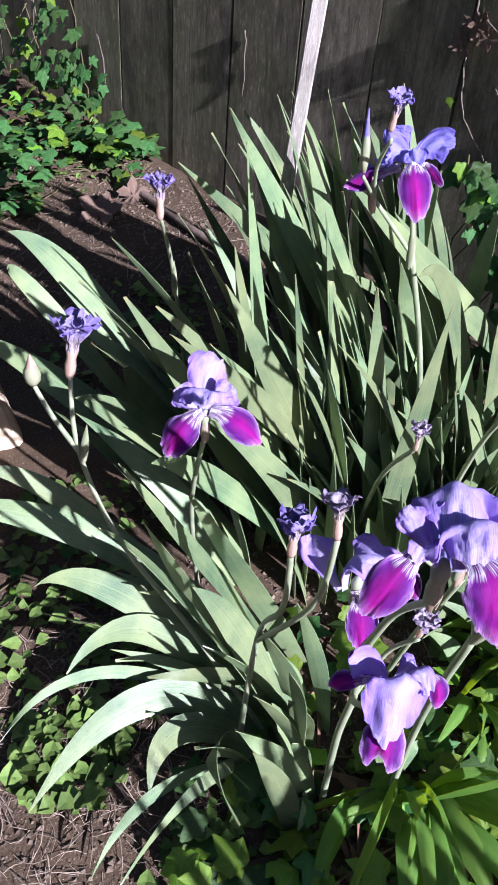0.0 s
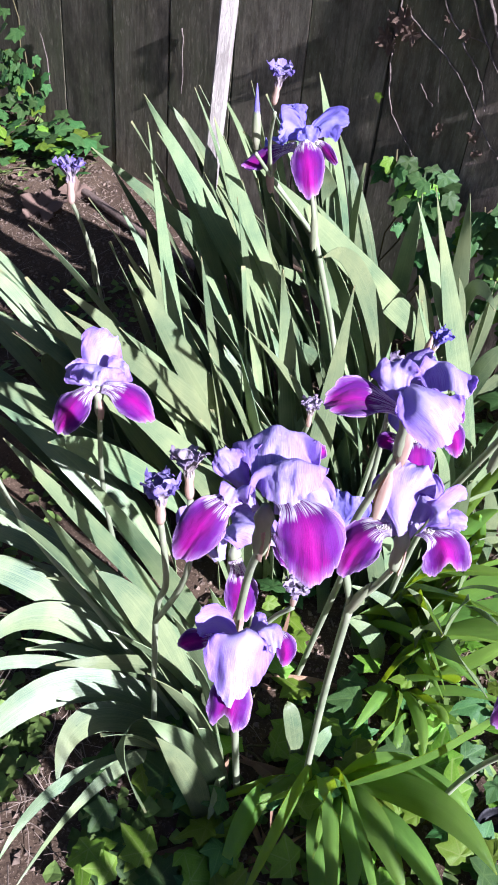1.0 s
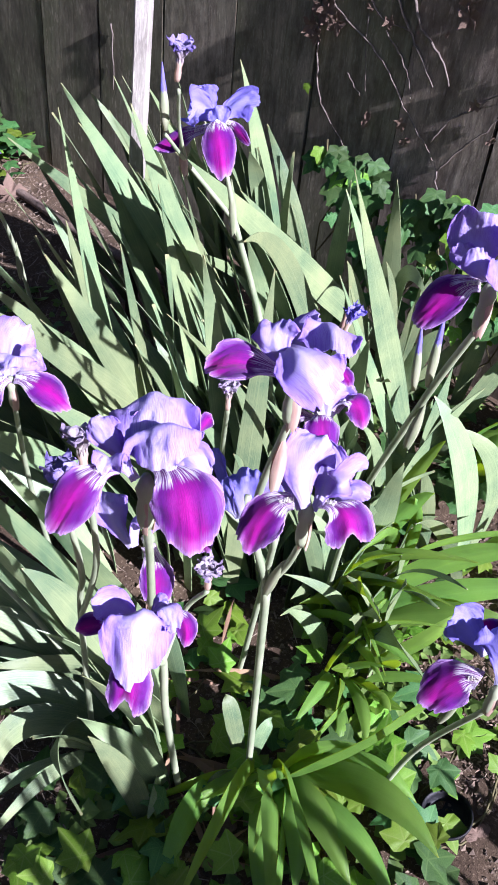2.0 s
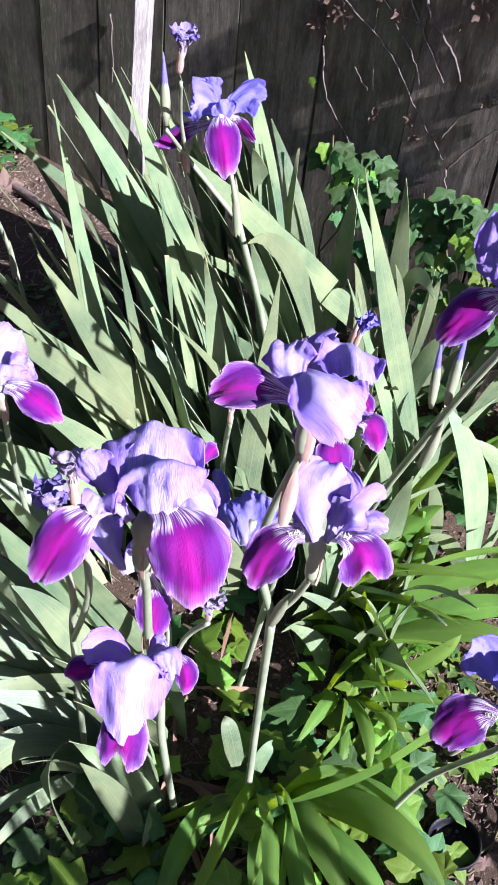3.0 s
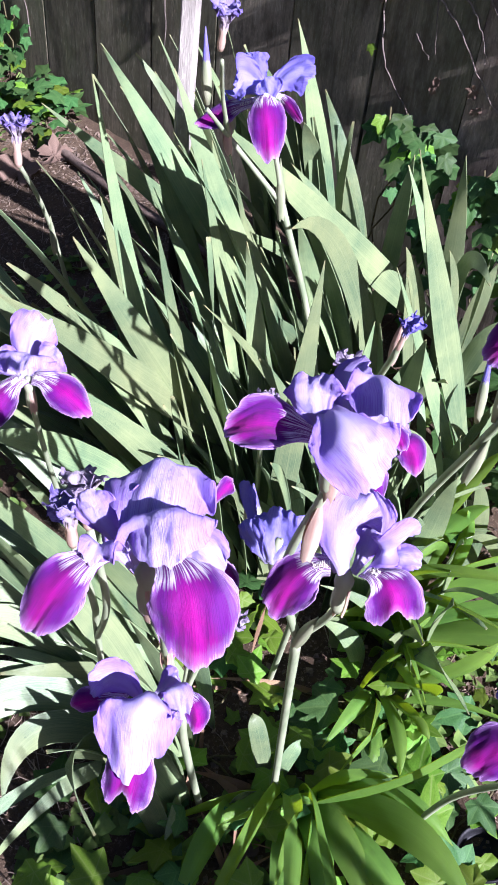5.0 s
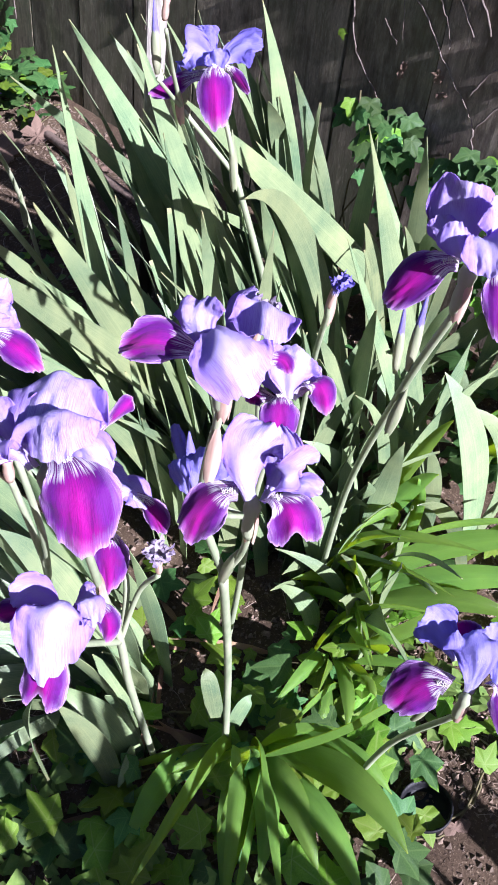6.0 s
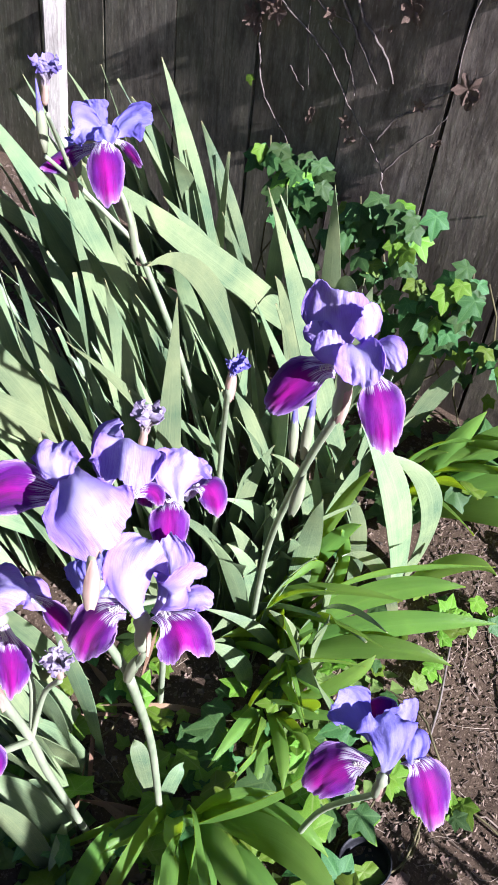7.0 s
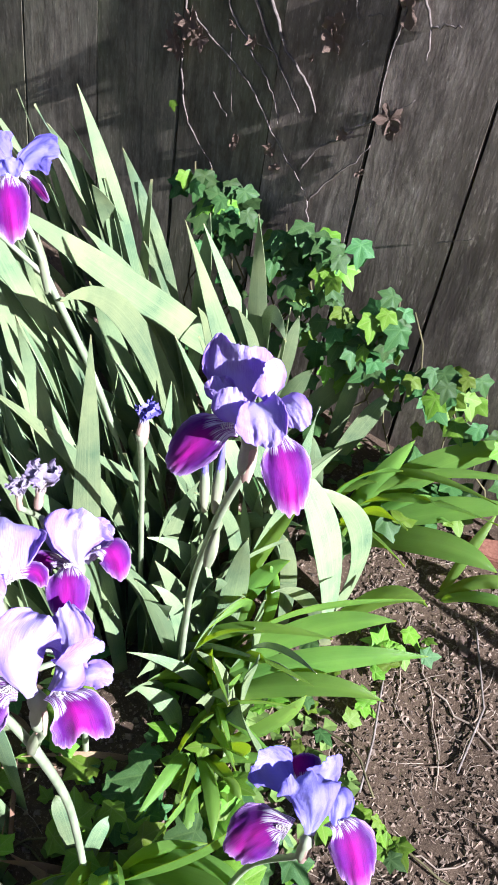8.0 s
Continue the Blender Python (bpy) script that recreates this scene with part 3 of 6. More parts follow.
def build_fence():
    rng = random.Random(11)
    top = thing("fence", "old dark weathered wooden board fence", "fence", (0, FENCE_Y, 0.1), kind="structure")
    for a, b in zip(GAPS, GAPS[1:]):
        w = b - a - rng.uniform(0.006, 0.010)
        ob = part("board", fence_board(w, 1.85 + rng.uniform(-0.02, 0.02), rng), FENCE_GREY if a > -0.75 else FENCE_WOOD, top, smooth=False)
        ob.location = ((a + b) / 2, rng.uniform(-0.0006, 0.0006) + 0.0095, 0.02 + rng.uniform(-0.02, 0.02))
        ob.rotation_euler = (0, rng.uniform(-0.004, 0.004), 0)
        back = part("backing_board", fence_board(0.12, 1.85, rng), FENCE_WOOD, top, smooth=False)
        back.location = (b, 0.036, 0.02)
    for z in (0.35, 1.45):
        bm = bmesh.new()
        bmesh.ops.create_cube(bm, size=1)
        bmesh.ops.scale(bm, vec=(GAPS[-1] - GAPS[0], 0.04, 0.09), verts=bm.verts)
        bmesh.ops.bevel(bm, geom=bm.edges[:], offset=0.004, segments=1, affect="EDGES")
        rail = part("rail", bm, FENCE_WOOD, top, smooth=False)
        rail.location = ((GAPS[0] + GAPS[-1]) / 2, 0.067, z)
    return top


build_fence()


def sky_blocking_wall():
    """A plain wall with thickness, out of view, added to hold back sky light from the fence and bed."""
    bm = bmesh.new()
    bmesh.ops.create_cube(bm, size=1)
    bmesh.ops.scale(bm, vec=(14, 0.25, 2.4), verts=bm.verts)
    bmesh.ops.bevel(bm, geom=bm.edges[:], offset=0.02, segments=1, affect="EDGES")
    ob = part("wall_south", bm, WALL, smooth=False)
    ob.location = (-2.0, -2.6, 1.15)
    return tagged(ob, "plain grey-brown wall, unseen, added to hold back sky light", "wall", kind="structure")


sky_blocking_wall()


def bar_mesh(length, w, d, taper, rng, rounded=0.003):
    """A long square-sawn bar along z with softened, slightly uneven edges."""
    bm = bmesh.new()
    rings = []
    n = 18
    for k in range(n):
        s = k / (n - 1)
        f = 1 - taper * s
        ring = []
        for cx, cy in ((-1, -1), (1, -1), (1, 1), (-1, 1)):
            for ox, oy in (((0, 1), (1, 0)) if cx * cy > 0 else ((1, 0), (0, 1))):
                x = cx * (w / 2 * f - rounded * ox) + 0.0012 * noise.noise((cx * 3, s * 9, oy + 2))
                y = cy * (d / 2 * f - rounded * oy) + 0.0012 * noise.noise((cy * 5, s * 9, ox + 6))
                ring.append((math.atan2(y, x), bm.verts.new((x, y, length * s))))
        rings.append([v for _, v in sorted(ring, key=lambda q: q[0])])
    for a, b in zip(rings, rings[1:]):
        for k in range(8):
            bm.faces.new((a[k], a[(k + 1) % 8], b[(k + 1) % 8], b[k]))
    bm.faces.new(rings[0][::-1])
    bm.faces.new(rings[-1])
    return bm


def stake():
    """The bleached stake that leans in front of the fence, its lower end coloured dark for the leaves' shadow."""
    rng = random.Random(4)
    foot, head = Vector((-1.001, 1.357, 0.06)), Vector((-0.729, 1.200, 1.60))
    top = thing("garden_stake", "bleached grey wooden garden stake with a foot darkened for shade", "stake", foot)
    q = Vector((0, 0, 1)).rotation_difference((head - foot).normalized()).to_matrix().to_4x4() @ Matrix.Rotation(radians(-50), 4, "Z")
    whole = (head - foot).length
    low = part("foot", bar_mesh(whole * 0.36, 0.044, 0.024, 0.0, rng), SHADE_WOOD, top, "lower end darkened for shade", smooth=False)
    low.matrix_basis = q
    ob = part("shaft", bar_mesh(whole * 0.64, 0.050, 0.028, 0.0, rng), STAKE_WOOD, top, smooth=False)
    ob.matrix_basis = q @ Matrix.Translation((0, 0, whole * 0.36))
    return top


stake()

# ---- iris leaves ----
LEAVES_BACK = [
    ((-0.681, 1.482, 0.111), (-0.782, 1.296, 0.479), (-0.876, 1.106, 0.848), 0.045, -28, 0.45),
    ((-0.572, 1.028, 0.016), (-0.614, 0.982, 0.462), (-0.644, 0.928, 0.908), 0.028, -20, 0.45),
    ((-0.757, 1.628, 0.142), (-0.829, 1.311, 0.461), (-0.876, 0.990, 0.779), 0.036, -52, 0.45),
    ((-0.938, 1.433, 0.097), (-0.997, 1.292, 0.379), (-1.056, 1.152, 0.660), 0.026, -7, 0.45),
    ((-0.524, 1.339, 0.079), (-0.613, 1.224, 0.473), (-0.693, 1.104, 0.867), 0.048, -47, 0.45),
    ((-0.856, 1.593, 0.129), (-0.891, 1.528, 0.394), (-0.955, 1.490, 0.660), 0.028, -35, 0.45),
    ((-0.531, 1.209, 0.052), (-0.590, 1.166, 0.405), (-0.623, 1.101, 0.758), 0.032, -33, 0.45),
    ((-0.448, 1.155, 0.039), (-0.522, 1.000, 0.390), (-0.572, 0.836, 0.740), 0.046, -47, 0.45),
]
LEAVES_MID = [
    ((-0.467, 1.039, 0.015), (-0.512, 1.001, 0.376), (-0.538, 0.947, 0.736), 0.036, -10, 0.45),
    ((-0.357, 1.104, 0.024), (-0.404, 1.071, 0.379), (-0.437, 1.022, 0.735), 0.042, -23, 0.45),
    ((-0.329, 1.034, 0.019), (-0.330, 1.049, 0.389), (-0.316, 1.043, 0.759), 0.036, -61, 0.45),
    ((-0.337, 1.408, 0.098), (-0.426, 1.272, 0.571), (-0.393, 1.061, 0.762), 0.040, -28, 0.45),
    ((-0.500, 1.821, 0.164), (-0.562, 1.469, 0.492), (-0.601, 1.114, 0.820), 0.050, -51, 0.45),
    ((-0.517, 1.241, 0.052), (-0.499, 1.251, 0.276), (-0.480, 1.260, 0.500), 0.028, -19, 0.45),
    ((-0.399, 1.281, 0.060), (-0.395, 1.294, 0.290), (-0.383, 1.289, 0.520), 0.028, -31, 0.45),
    ((-0.716, 1.829, 0.165), (-0.706, 1.511, 0.382), (-0.660, 1.196, 0.600), 0.026, -27, 0.45),
]
LEAVES_FENCE_SIDE = [
    ((-0.654, 1.560, 0.131), (-0.690, 1.482, 0.435), (-0.755, 1.427, 0.738), 0.030, -43, 0.45),
    ((-0.675, 1.642, 0.146), (-0.710, 1.508, 0.526), (-0.670, 1.376, 0.734), 0.040, -98, 0.15),
    ((-0.741, 1.578, 0.128), (-0.729, 1.576, 0.398), (-0.729, 1.588, 0.667), 0.036, -16, 0.45),
    ((-0.149, 1.442, 0.102), (-0.255, 1.348, 0.476), (-0.335, 1.230, 0.851), 0.042, -71, 0.45),
    ((-0.400, 1.728, 0.153), (-0.478, 1.637, 0.407), (-0.552, 1.543, 0.660), 0.032, -62, 0.45),
    ((-0.446, 1.691, 0.154), (-0.426, 1.616, 0.470), (-0.303, 1.497, 0.550), 0.036, -24, 0.45),
    ((-0.367, 1.596, 0.130), (-0.370, 1.604, 0.340), (-0.365, 1.596, 0.550), 0.030, -44, 0.45),
    ((-0.140, 1.423, 0.099), (-0.224, 1.307, 0.402), (-0.299, 1.185, 0.705), 0.030, -50, 0.45),
]
LEAVES_SHADE = [
    ((-0.789, 1.038, 0.020), (-1.092, 0.944, 0.394), (-1.265, 0.853, 0.520), 0.060, -18, 0.45),
    ((-0.876, 1.024, 0.018), (-1.180, 0.884, 0.357), (-1.281, 0.848, 0.420), 0.035, -17, 0.45),
    ((-0.563, 1.070, 0.020), (-0.601, 0.890, 0.370), (-0.661, 0.717, 0.720), 0.055, -17, 0.45),
    ((-0.493, 1.270, 0.067), (-0.521, 0.978, 0.408), (-0.512, 0.684, 0.750), 0.052, -140, 0.10),
    ((-0.694, 1.041, 0.021), (-0.801, 0.856, 0.280), (-0.829, 0.717, 0.420), 0.055, 7, 0.45),
    ((-0.773, 1.007, 0.016), (-1.011, 0.808, 0.279), (-1.153, 0.674, 0.400), 0.060, 10, 0.45),
    ((-0.520, 1.065, 0.025), (-0.532, 0.811, 0.369), (-0.455, 0.607, 0.602), 0.042, 5, 0.45),
    ((-0.727, 1.053, 0.023), (-0.833, 0.895, 0.305), (-0.814, 0.823, 0.450), 0.045, -7, 0.45),
]
LEAVES_FRONT = [
    ((-0.455, 0.809, 0.000), (-0.734, 0.636, 0.269), (-0.841, 0.516, 0.340), 0.042, -24, 0.45),
    ((-0.440, 0.826, 0.000), (-0.695, 0.631, 0.229), (-0.866, 0.405, 0.300), 0.060, 12, 1.1),
    ((-0.296, 0.751, 0.000), (-0.503, 0.592, 0.265), (-0.553, 0.453, 0.360), 0.050, 15, 0.45),
    ((-0.257, 0.727, 0.000), (-0.452, 0.611, 0.207), (-0.475, 0.447, 0.220), 0.055, 9, 0.45),
    ((-0.227, 0.713, 0.000), (-0.394, 0.565, 0.127), (-0.397, 0.310, 0.060), 0.058, -7, 1.1),
    ((-0.219, 0.705, 0.000), (-0.328, 0.573, 0.106), (-0.287, 0.464, 0.080), 0.050, -2, 1.1),
    ((-0.219, 0.698, 0.000), (-0.282, 0.500, 0.078), (-0.254, 0.327, 0.050), 0.020, -24, 1.1),
    ((-0.212, 0.698, 0.000), (-0.244, 0.551, 0.087), (-0.213, 0.339, 0.050), 0.022, 2, 1.1),
]
LEAVES_FRONT_B = [
    ((-0.183, 0.702, 0.000), (-0.262, 0.582, 0.132), (-0.148, 0.529, 0.120), 0.045, -13, 0.45),
    ((-0.370, 0.854, -0.002), (-0.393, 0.688, 0.344), (-0.406, 0.520, 0.691), 0.048, -41, 0.45),
    ((-0.328, 0.868, -0.000), (-0.374, 0.747, 0.293), (-0.388, 0.618, 0.586), 0.048, 3, 0.45),
    ((-0.358, 0.761, -0.003), (-0.381, 0.656, 0.282), (-0.401, 0.551, 0.568), 0.040, -1, 0.45),
    ((-0.221, 0.736, 0.000), (-0.365, 0.609, 0.364), (-0.409, 0.487, 0.596), 0.032, -19, 0.45),
    ((-0.214, 0.728, 0.000), (-0.309, 0.683, 0.252), (-0.376, 0.618, 0.400), 0.055, -40, 0.45),
    ((-0.200, 0.728, 0.000), (-0.185, 0.674, 0.253), (-0.170, 0.615, 0.424), 0.042, -38, 0.45),
    ((-0.279, 0.735, 0.000), (-0.472, 0.530, 0.145), (-0.497, 0.327, 0.120), 0.022, 8, 1.1),
]
LEAVES_PALE = [
    ((-0.015, 1.374, 0.091), (-0.056, 1.347, 0.335), (-0.143, 1.303, 0.500), 0.070, -5, 0.45),
    ((-0.033, 1.416, 0.100), (-0.027, 1.419, 0.316), (-0.116, 1.354, 0.420), 0.045, -25, 0.45),
    ((-0.168, 1.134, 0.038), (-0.177, 1.162, 0.242), (-0.210, 1.164, 0.360), 0.032, -43, 0.45),
    ((-0.161, 1.126, 0.036), (-0.184, 1.088, 0.222), (-0.225, 1.055, 0.340), 0.034, -70, 0.45),
    ((-0.246, 1.341, 0.083), (-0.187, 1.340, 0.325), (-0.150, 1.319, 0.480), 0.042, -10, 0.45),
    ((-0.000, 1.355, 0.086), (-0.041, 1.292, 0.240), (-0.072, 1.216, 0.300), 0.030, -68, 0.45),
    ((-0.281, 1.312, 0.076), (-0.282, 1.232, 0.319), (-0.221, 1.097, 0.400), 0.035, -26, 0.45),
    ((-0.327, 1.379, 0.092), (-0.295, 1.341, 0.361), (-0.219, 1.280, 0.500), 0.026, -23, 0.45),
]
LEAVES_LIME_A = [
    ((-0.133, 1.135, 0.038), (-0.022, 1.232, 0.216), (0.112, 1.318, 0.300), 0.056, -58, 0.45),
    ((-0.126, 1.127, 0.036), (0.006, 1.229, 0.163), (0.175, 1.359, 0.220), 0.056, -34, 1.1),
    ((-0.122, 1.123, 0.035), (0.027, 1.203, 0.153), (0.158, 1.259, 0.180), 0.048, -71, 1.1),
    ((-0.023, 1.367, 0.089), (0.050, 1.410, 0.223), (0.127, 1.425, 0.250), 0.040, -87, 0.45),
    ((-0.156, 1.145, 0.040), (-0.116, 1.213, 0.255), (-0.067, 1.246, 0.360), 0.042, -48, 0.45),
    ((-0.172, 1.146, 0.040), (-0.127, 1.244, 0.311), (-0.088, 1.276, 0.450), 0.030, -78, 0.45),
    ((-0.099, 1.240, 0.060), (-0.082, 1.245, 0.243), (-0.090, 1.228, 0.340), 0.030, -72, 0.45),
    ((-0.148, 1.152, 0.041), (-0.101, 1.194, 0.254), (-0.099, 1.093, 0.300), 0.040, -59, 0.45),
]
LEAVES_LIME_B = [
    ((-0.060, 1.056, 0.023), (0.036, 1.091, 0.167), (0.071, 1.135, 0.250), 0.040, -54, 0.45),
    ((-0.067, 1.064, 0.025), (0.009, 1.041, 0.149), (0.058, 1.015, 0.200), 0.050, -75, 0.45),
    ((-0.067, 1.064, 0.025), (0.018, 0.991, 0.096), (0.077, 0.929, 0.100), 0.030, -80, 1.1),
    ((-0.060, 1.070, 0.026), (0.023, 1.020, 0.102), (0.074, 0.997, 0.120), 0.032, -38, 0.45),
    ((-0.040, 1.033, 0.020), (0.010, 0.963, 0.066), (0.034, 0.918, 0.050), 0.030, -65, 1.1),
]
LEAVES_LIME_C = [
    ((-0.028, 0.816, 0.000), (0.115, 0.850, 0.136), (0.264, 0.830, 0.160), 0.060, -37, 1.1),
    ((-0.028, 0.816, 0.000), (0.085, 0.855, 0.193), (0.148, 0.920, 0.330), 0.045, -37, 0.45),
    ((-0.028, 0.816, 0.000), (0.035, 0.733, 0.060), (0.117, 0.636, 0.030), 0.060, -55, 1.1),
    ((-0.074, 0.765, -0.000), (-0.060, 0.665, 0.064), (-0.007, 0.546, 0.030), 0.050, -38, 1.1),
    ((-0.028, 0.816, 0.000), (0.067, 0.803, 0.070), (0.190, 0.757, 0.040), 0.055, -54, 1.1),
    ((-0.028, 0.816, 0.000), (0.060, 0.771, 0.066), (0.132, 0.693, 0.040), 0.050, -45, 1.1),
    ((-0.028, 0.816, 0.000), (0.115, 0.814, 0.073), (0.256, 0.778, 0.050), 0.050, -54, 1.1),
    ((-0.028, 0.816, 0.000), (0.078, 0.873, 0.124), (0.195, 0.885, 0.140), 0.045, -55, 1.1),
]
LEAVES_LIME_D = [
    ((-0.139, 1.580, 0.135), (-0.031, 1.678, 0.310), (0.109, 1.781, 0.400), 0.072, -57, 0.45),
    ((-0.131, 1.568, 0.133), (0.016, 1.618, 0.268), (0.175, 1.685, 0.340), 0.066, -42, 0.45),
    ((-0.127, 1.563, 0.132), (0.048, 1.582, 0.232), (0.184, 1.590, 0.250), 0.064, -66, 1.1),
    ((-0.139, 1.580, 0.135), (-0.092, 1.591, 0.294), (-0.059, 1.622, 0.400), 0.045, -64, 0.45),
    ((-0.131, 1.568, 0.133), (-0.045, 1.597, 0.253), (0.010, 1.622, 0.300), 0.025, -51, 0.45),
    ((0.106, 1.559, 0.131), (0.172, 1.597, 0.208), (0.254, 1.631, 0.200), 0.030, -85, 1.1),
    ((0.108, 1.577, 0.135), (0.119, 1.608, 0.237), (0.124, 1.676, 0.300), 0.025, -80, 0.45),
    ((0.110, 1.563, 0.132), (0.189, 1.566, 0.201), (0.276, 1.581, 0.200), 0.025, -47, 1.1),
]
LEAVES_LOW_DARK = [
    ((-0.269, 1.713, 0.157), (-0.260, 1.719, 0.322), (-0.255, 1.734, 0.420), 0.035, -55, 0.45),
    ((-0.249, 1.663, 0.150), (-0.202, 1.706, 0.303), (-0.180, 1.743, 0.380), 0.040, -55, 0.45),
    ((-0.382, 1.636, 0.145), (-0.354, 1.639, 0.307), (-0.320, 1.655, 0.400), 0.045, -77, 0.45),
    ((-0.425, 1.689, 0.154), (-0.400, 1.673, 0.368), (-0.377, 1.655, 0.500), 0.035, -55, 0.45),
    ((-0.393, 1.670, 0.151), (-0.309, 1.723, 0.305), (-0.249, 1.783, 0.400), 0.050, -50, 0.45),
    ((-0.201, 1.584, 0.136), (-0.221, 1.576, 0.244), (-0.251, 1.591, 0.300), 0.030, -80, 0.45),
]
LEAVES_SHORT = [
    ((-0.067, 0.798, 0.000), (-0.094, 0.793, 0.123), (-0.120, 0.797, 0.170), 0.028, -35, 0.45),
    ((-0.064, 0.801, 0.000), (-0.053, 0.814, 0.101), (-0.054, 0.840, 0.130), 0.026, -38, 0.45),
    ((-0.159, 0.693, 0.000), (-0.153, 0.666, 0.148), (-0.159, 0.638, 0.220), 0.028, -52, 0.45),
    ((-0.165, 0.701, 0.000), (-0.120, 0.654, 0.065), (-0.097, 0.612, 0.060), 0.022, -24, 1.1),
    ((-0.065, 0.796, 0.000), (-0.064, 0.749, 0.060), (-0.076, 0.719, 0.050), 0.014, -43, 0.45),
]

CL = "iris leaf fans"
clump("tall grey-green sword-shaped iris leaves leaning together", LEAVES_BACK + more_leaves(21, 22, (-0.72, -0.45), (1.02, 1.30), (-0.38, -0.04), (-0.30, 0.02), (0.42, 0.72), (0.032, 0.048), averted=0.8) + more_leaves(27, 30, (-0.92, -0.62), (1.30, 1.62), (-0.22, 0.0), (-0.30, -0.08), (0.50, 0.76), (0.030, 0.046), averted=0.7), IRIS_LEAF, CL, 1, slim=1.22, swing=16)
clump("dense grey-green iris leaves with sunlit tips", LEAVES_MID + more_leaves(22, 26, (-0.58, -0.30), (1.02, 1.42), (-0.28, 0.10), (-0.30, 0.0), (0.30, 0.64), (0.028, 0.044), averted=0.8), IRIS_LEAF, CL, 2, slim=1.22, swing=16)
clump("upright iris leaves close to the fence", LEAVES_FENCE_SIDE + more_leaves(23, 20, (-0.72, -0.36), (1.40, 1.64), (-0.22, 0.08), (-0.26, 0.0), (0.34, 0.60), (0.030, 0.046), averted=0.0), IRIS_LEAF, CL, 3, slim=1.22, swing=-75)
clump("broad shaded iris leaves over bare soil", LEAVES_SHADE + more_leaves(24, 14, (-0.78, -0.50), (0.86, 1.10), (-0.42, -0.05), (-0.26, 0.02), (0.22, 0.48), (0.030, 0.050), averted=0.8), IRIS_LEAF, CL, 4, slim=1.22, swing=14)
clump("arching blue-green iris leaves drooping to the soil", LEAVES_FRONT + more_leaves(25, 9, (-0.44, -0.24), (0.70, 0.82), (-0.34, -0.06), (-0.28, -0.02), (0.14, 0.34), (0.028, 0.045), 0.16, averted=0.57), IRIS_LEAF, CL, 5, swing=-22)
clump("blue-green iris leaves, one folded over at the tip", LEAVES_FRONT_B + more_leaves(28, 11, (-0.25, -0.11), (0.62, 0.80), (-0.14, 0.05), (-0.14, 0.02), (0.16, 0.36), (0.034, 0.052), 0.14, averted=0.57), IRIS_LEAF, CL, 6, swing=-70)
clump("pale sunlit iris leaves beside the stalks", LEAVES_PALE + more_leaves(26, 22, (-0.36, -0.06), (1.10, 1.42), (-0.16, 0.20), (-0.18, 0.12), (0.18, 0.46), (0.020, 0.038), 0.22) + more_leaves(29, 14, (-0.17, 0.0), (1.02, 1.24), (-0.10, 0.10), (-0.10, 0.06), (0.12, 0.30), (0.024, 0.040), 0.3), IRIS_LEAF, CL, 7)
clump("broad upright iris leaves standing behind the blooms", more_leaves(71, 20, (-0.46, -0.22), (1.06, 1.32), (-0.20, 0.02), (-0.22, 0.02), (0.40, 0.60), (0.034, 0.050), averted=0.55) + more_leaves(72, 10, (-0.30, -0.12), (1.14, 1.36), (-0.10, 0.08), (-0.14, 0.04), (0.28, 0.44), (0.030, 0.044), averted=0.55), IRIS_LEAF, CL, 18)
clump("short pale sunlit leaves round the slanting stalk", more_leaves(76, 18, (-0.30, -0.14), (1.10, 1.28), (-0.10, 0.12), (-0.12, 0.05), (0.14, 0.36), (0.028, 0.042), 0.3), IRIS_LEAF, CL, 23, swing=10)
clump("crowded inner iris leaves of the tall fan", more_leaves(75, 26, (-0.62, -0.30), (0.96, 1.24), (-0.16, 0.06), (-0.16, 0.04), (0.30, 0.52), (0.034, 0.050), averted=0.8), IRIS_LEAF, CL, 21, swing=10)
# Three clumps out of view on the sun's side, added only to cast shade.
clump("tall unseen iris leaves added to shade the right of the bed", more_leaves(61, 26, (0.92, 1.16), (0.86, 1.22), (-0.10, 0.14), (-0.06, 0.06), (0.26, 0.46), (0.034, 0.052)), IRIS_LEAF, CL, 16)
clump("upright unseen iris leaves added to shade the front of the bed", more_leaves(62, 28, (0.80, 1.04), (0.44, 0.76), (-0.06, 0.16), (-0.05, 0.05), (0.55, 0.92), (0.034, 0.052)), IRIS_LEAF, CL, 17)
clump("unseen iris leaves added to shade the soil by the fence", more_leaves(63, 26, (0.90, 1.10), (1.50, 1.70), (-0.08, 0.12), (-0.06, 0.04), (0.30, 0.48), (0.034, 0.050)), IRIS_LEAF, CL, 22)
clump("low dark green leaves by the fence", LEAVES_LOW_DARK, IRIS_LEAF, CL, 12)
clump("short blue-green young leaves at the stalk foot", LEAVES_SHORT, IRIS_LEAF, CL, 13, blunt=1.5)
clump("withered brown leaves lying at the clump base", more_leaves(41, 18, (-0.18, 0.02), (0.60, 0.80), (-0.14, 0.16), (-0.20, 0.14), (0.010, 0.06), (0.006, 0.016), 0.1), DEAD_BLADE, "withered leaves", 14, "withered_leaves", "dead leaves")
clump("withered brown leaves lying between iris fans", more_leaves(42, 5, (-0.40, -0.10), (0.88, 1.20), (-0.18, 0.18), (-0.18, 0.18), (0.008, 0.03), (0.006, 0.013), 0.1), DEAD_BLADE, "withered leaves", 15, "withered_leaves", "dead leaves")
CS = "bright green strap-leaved plants"
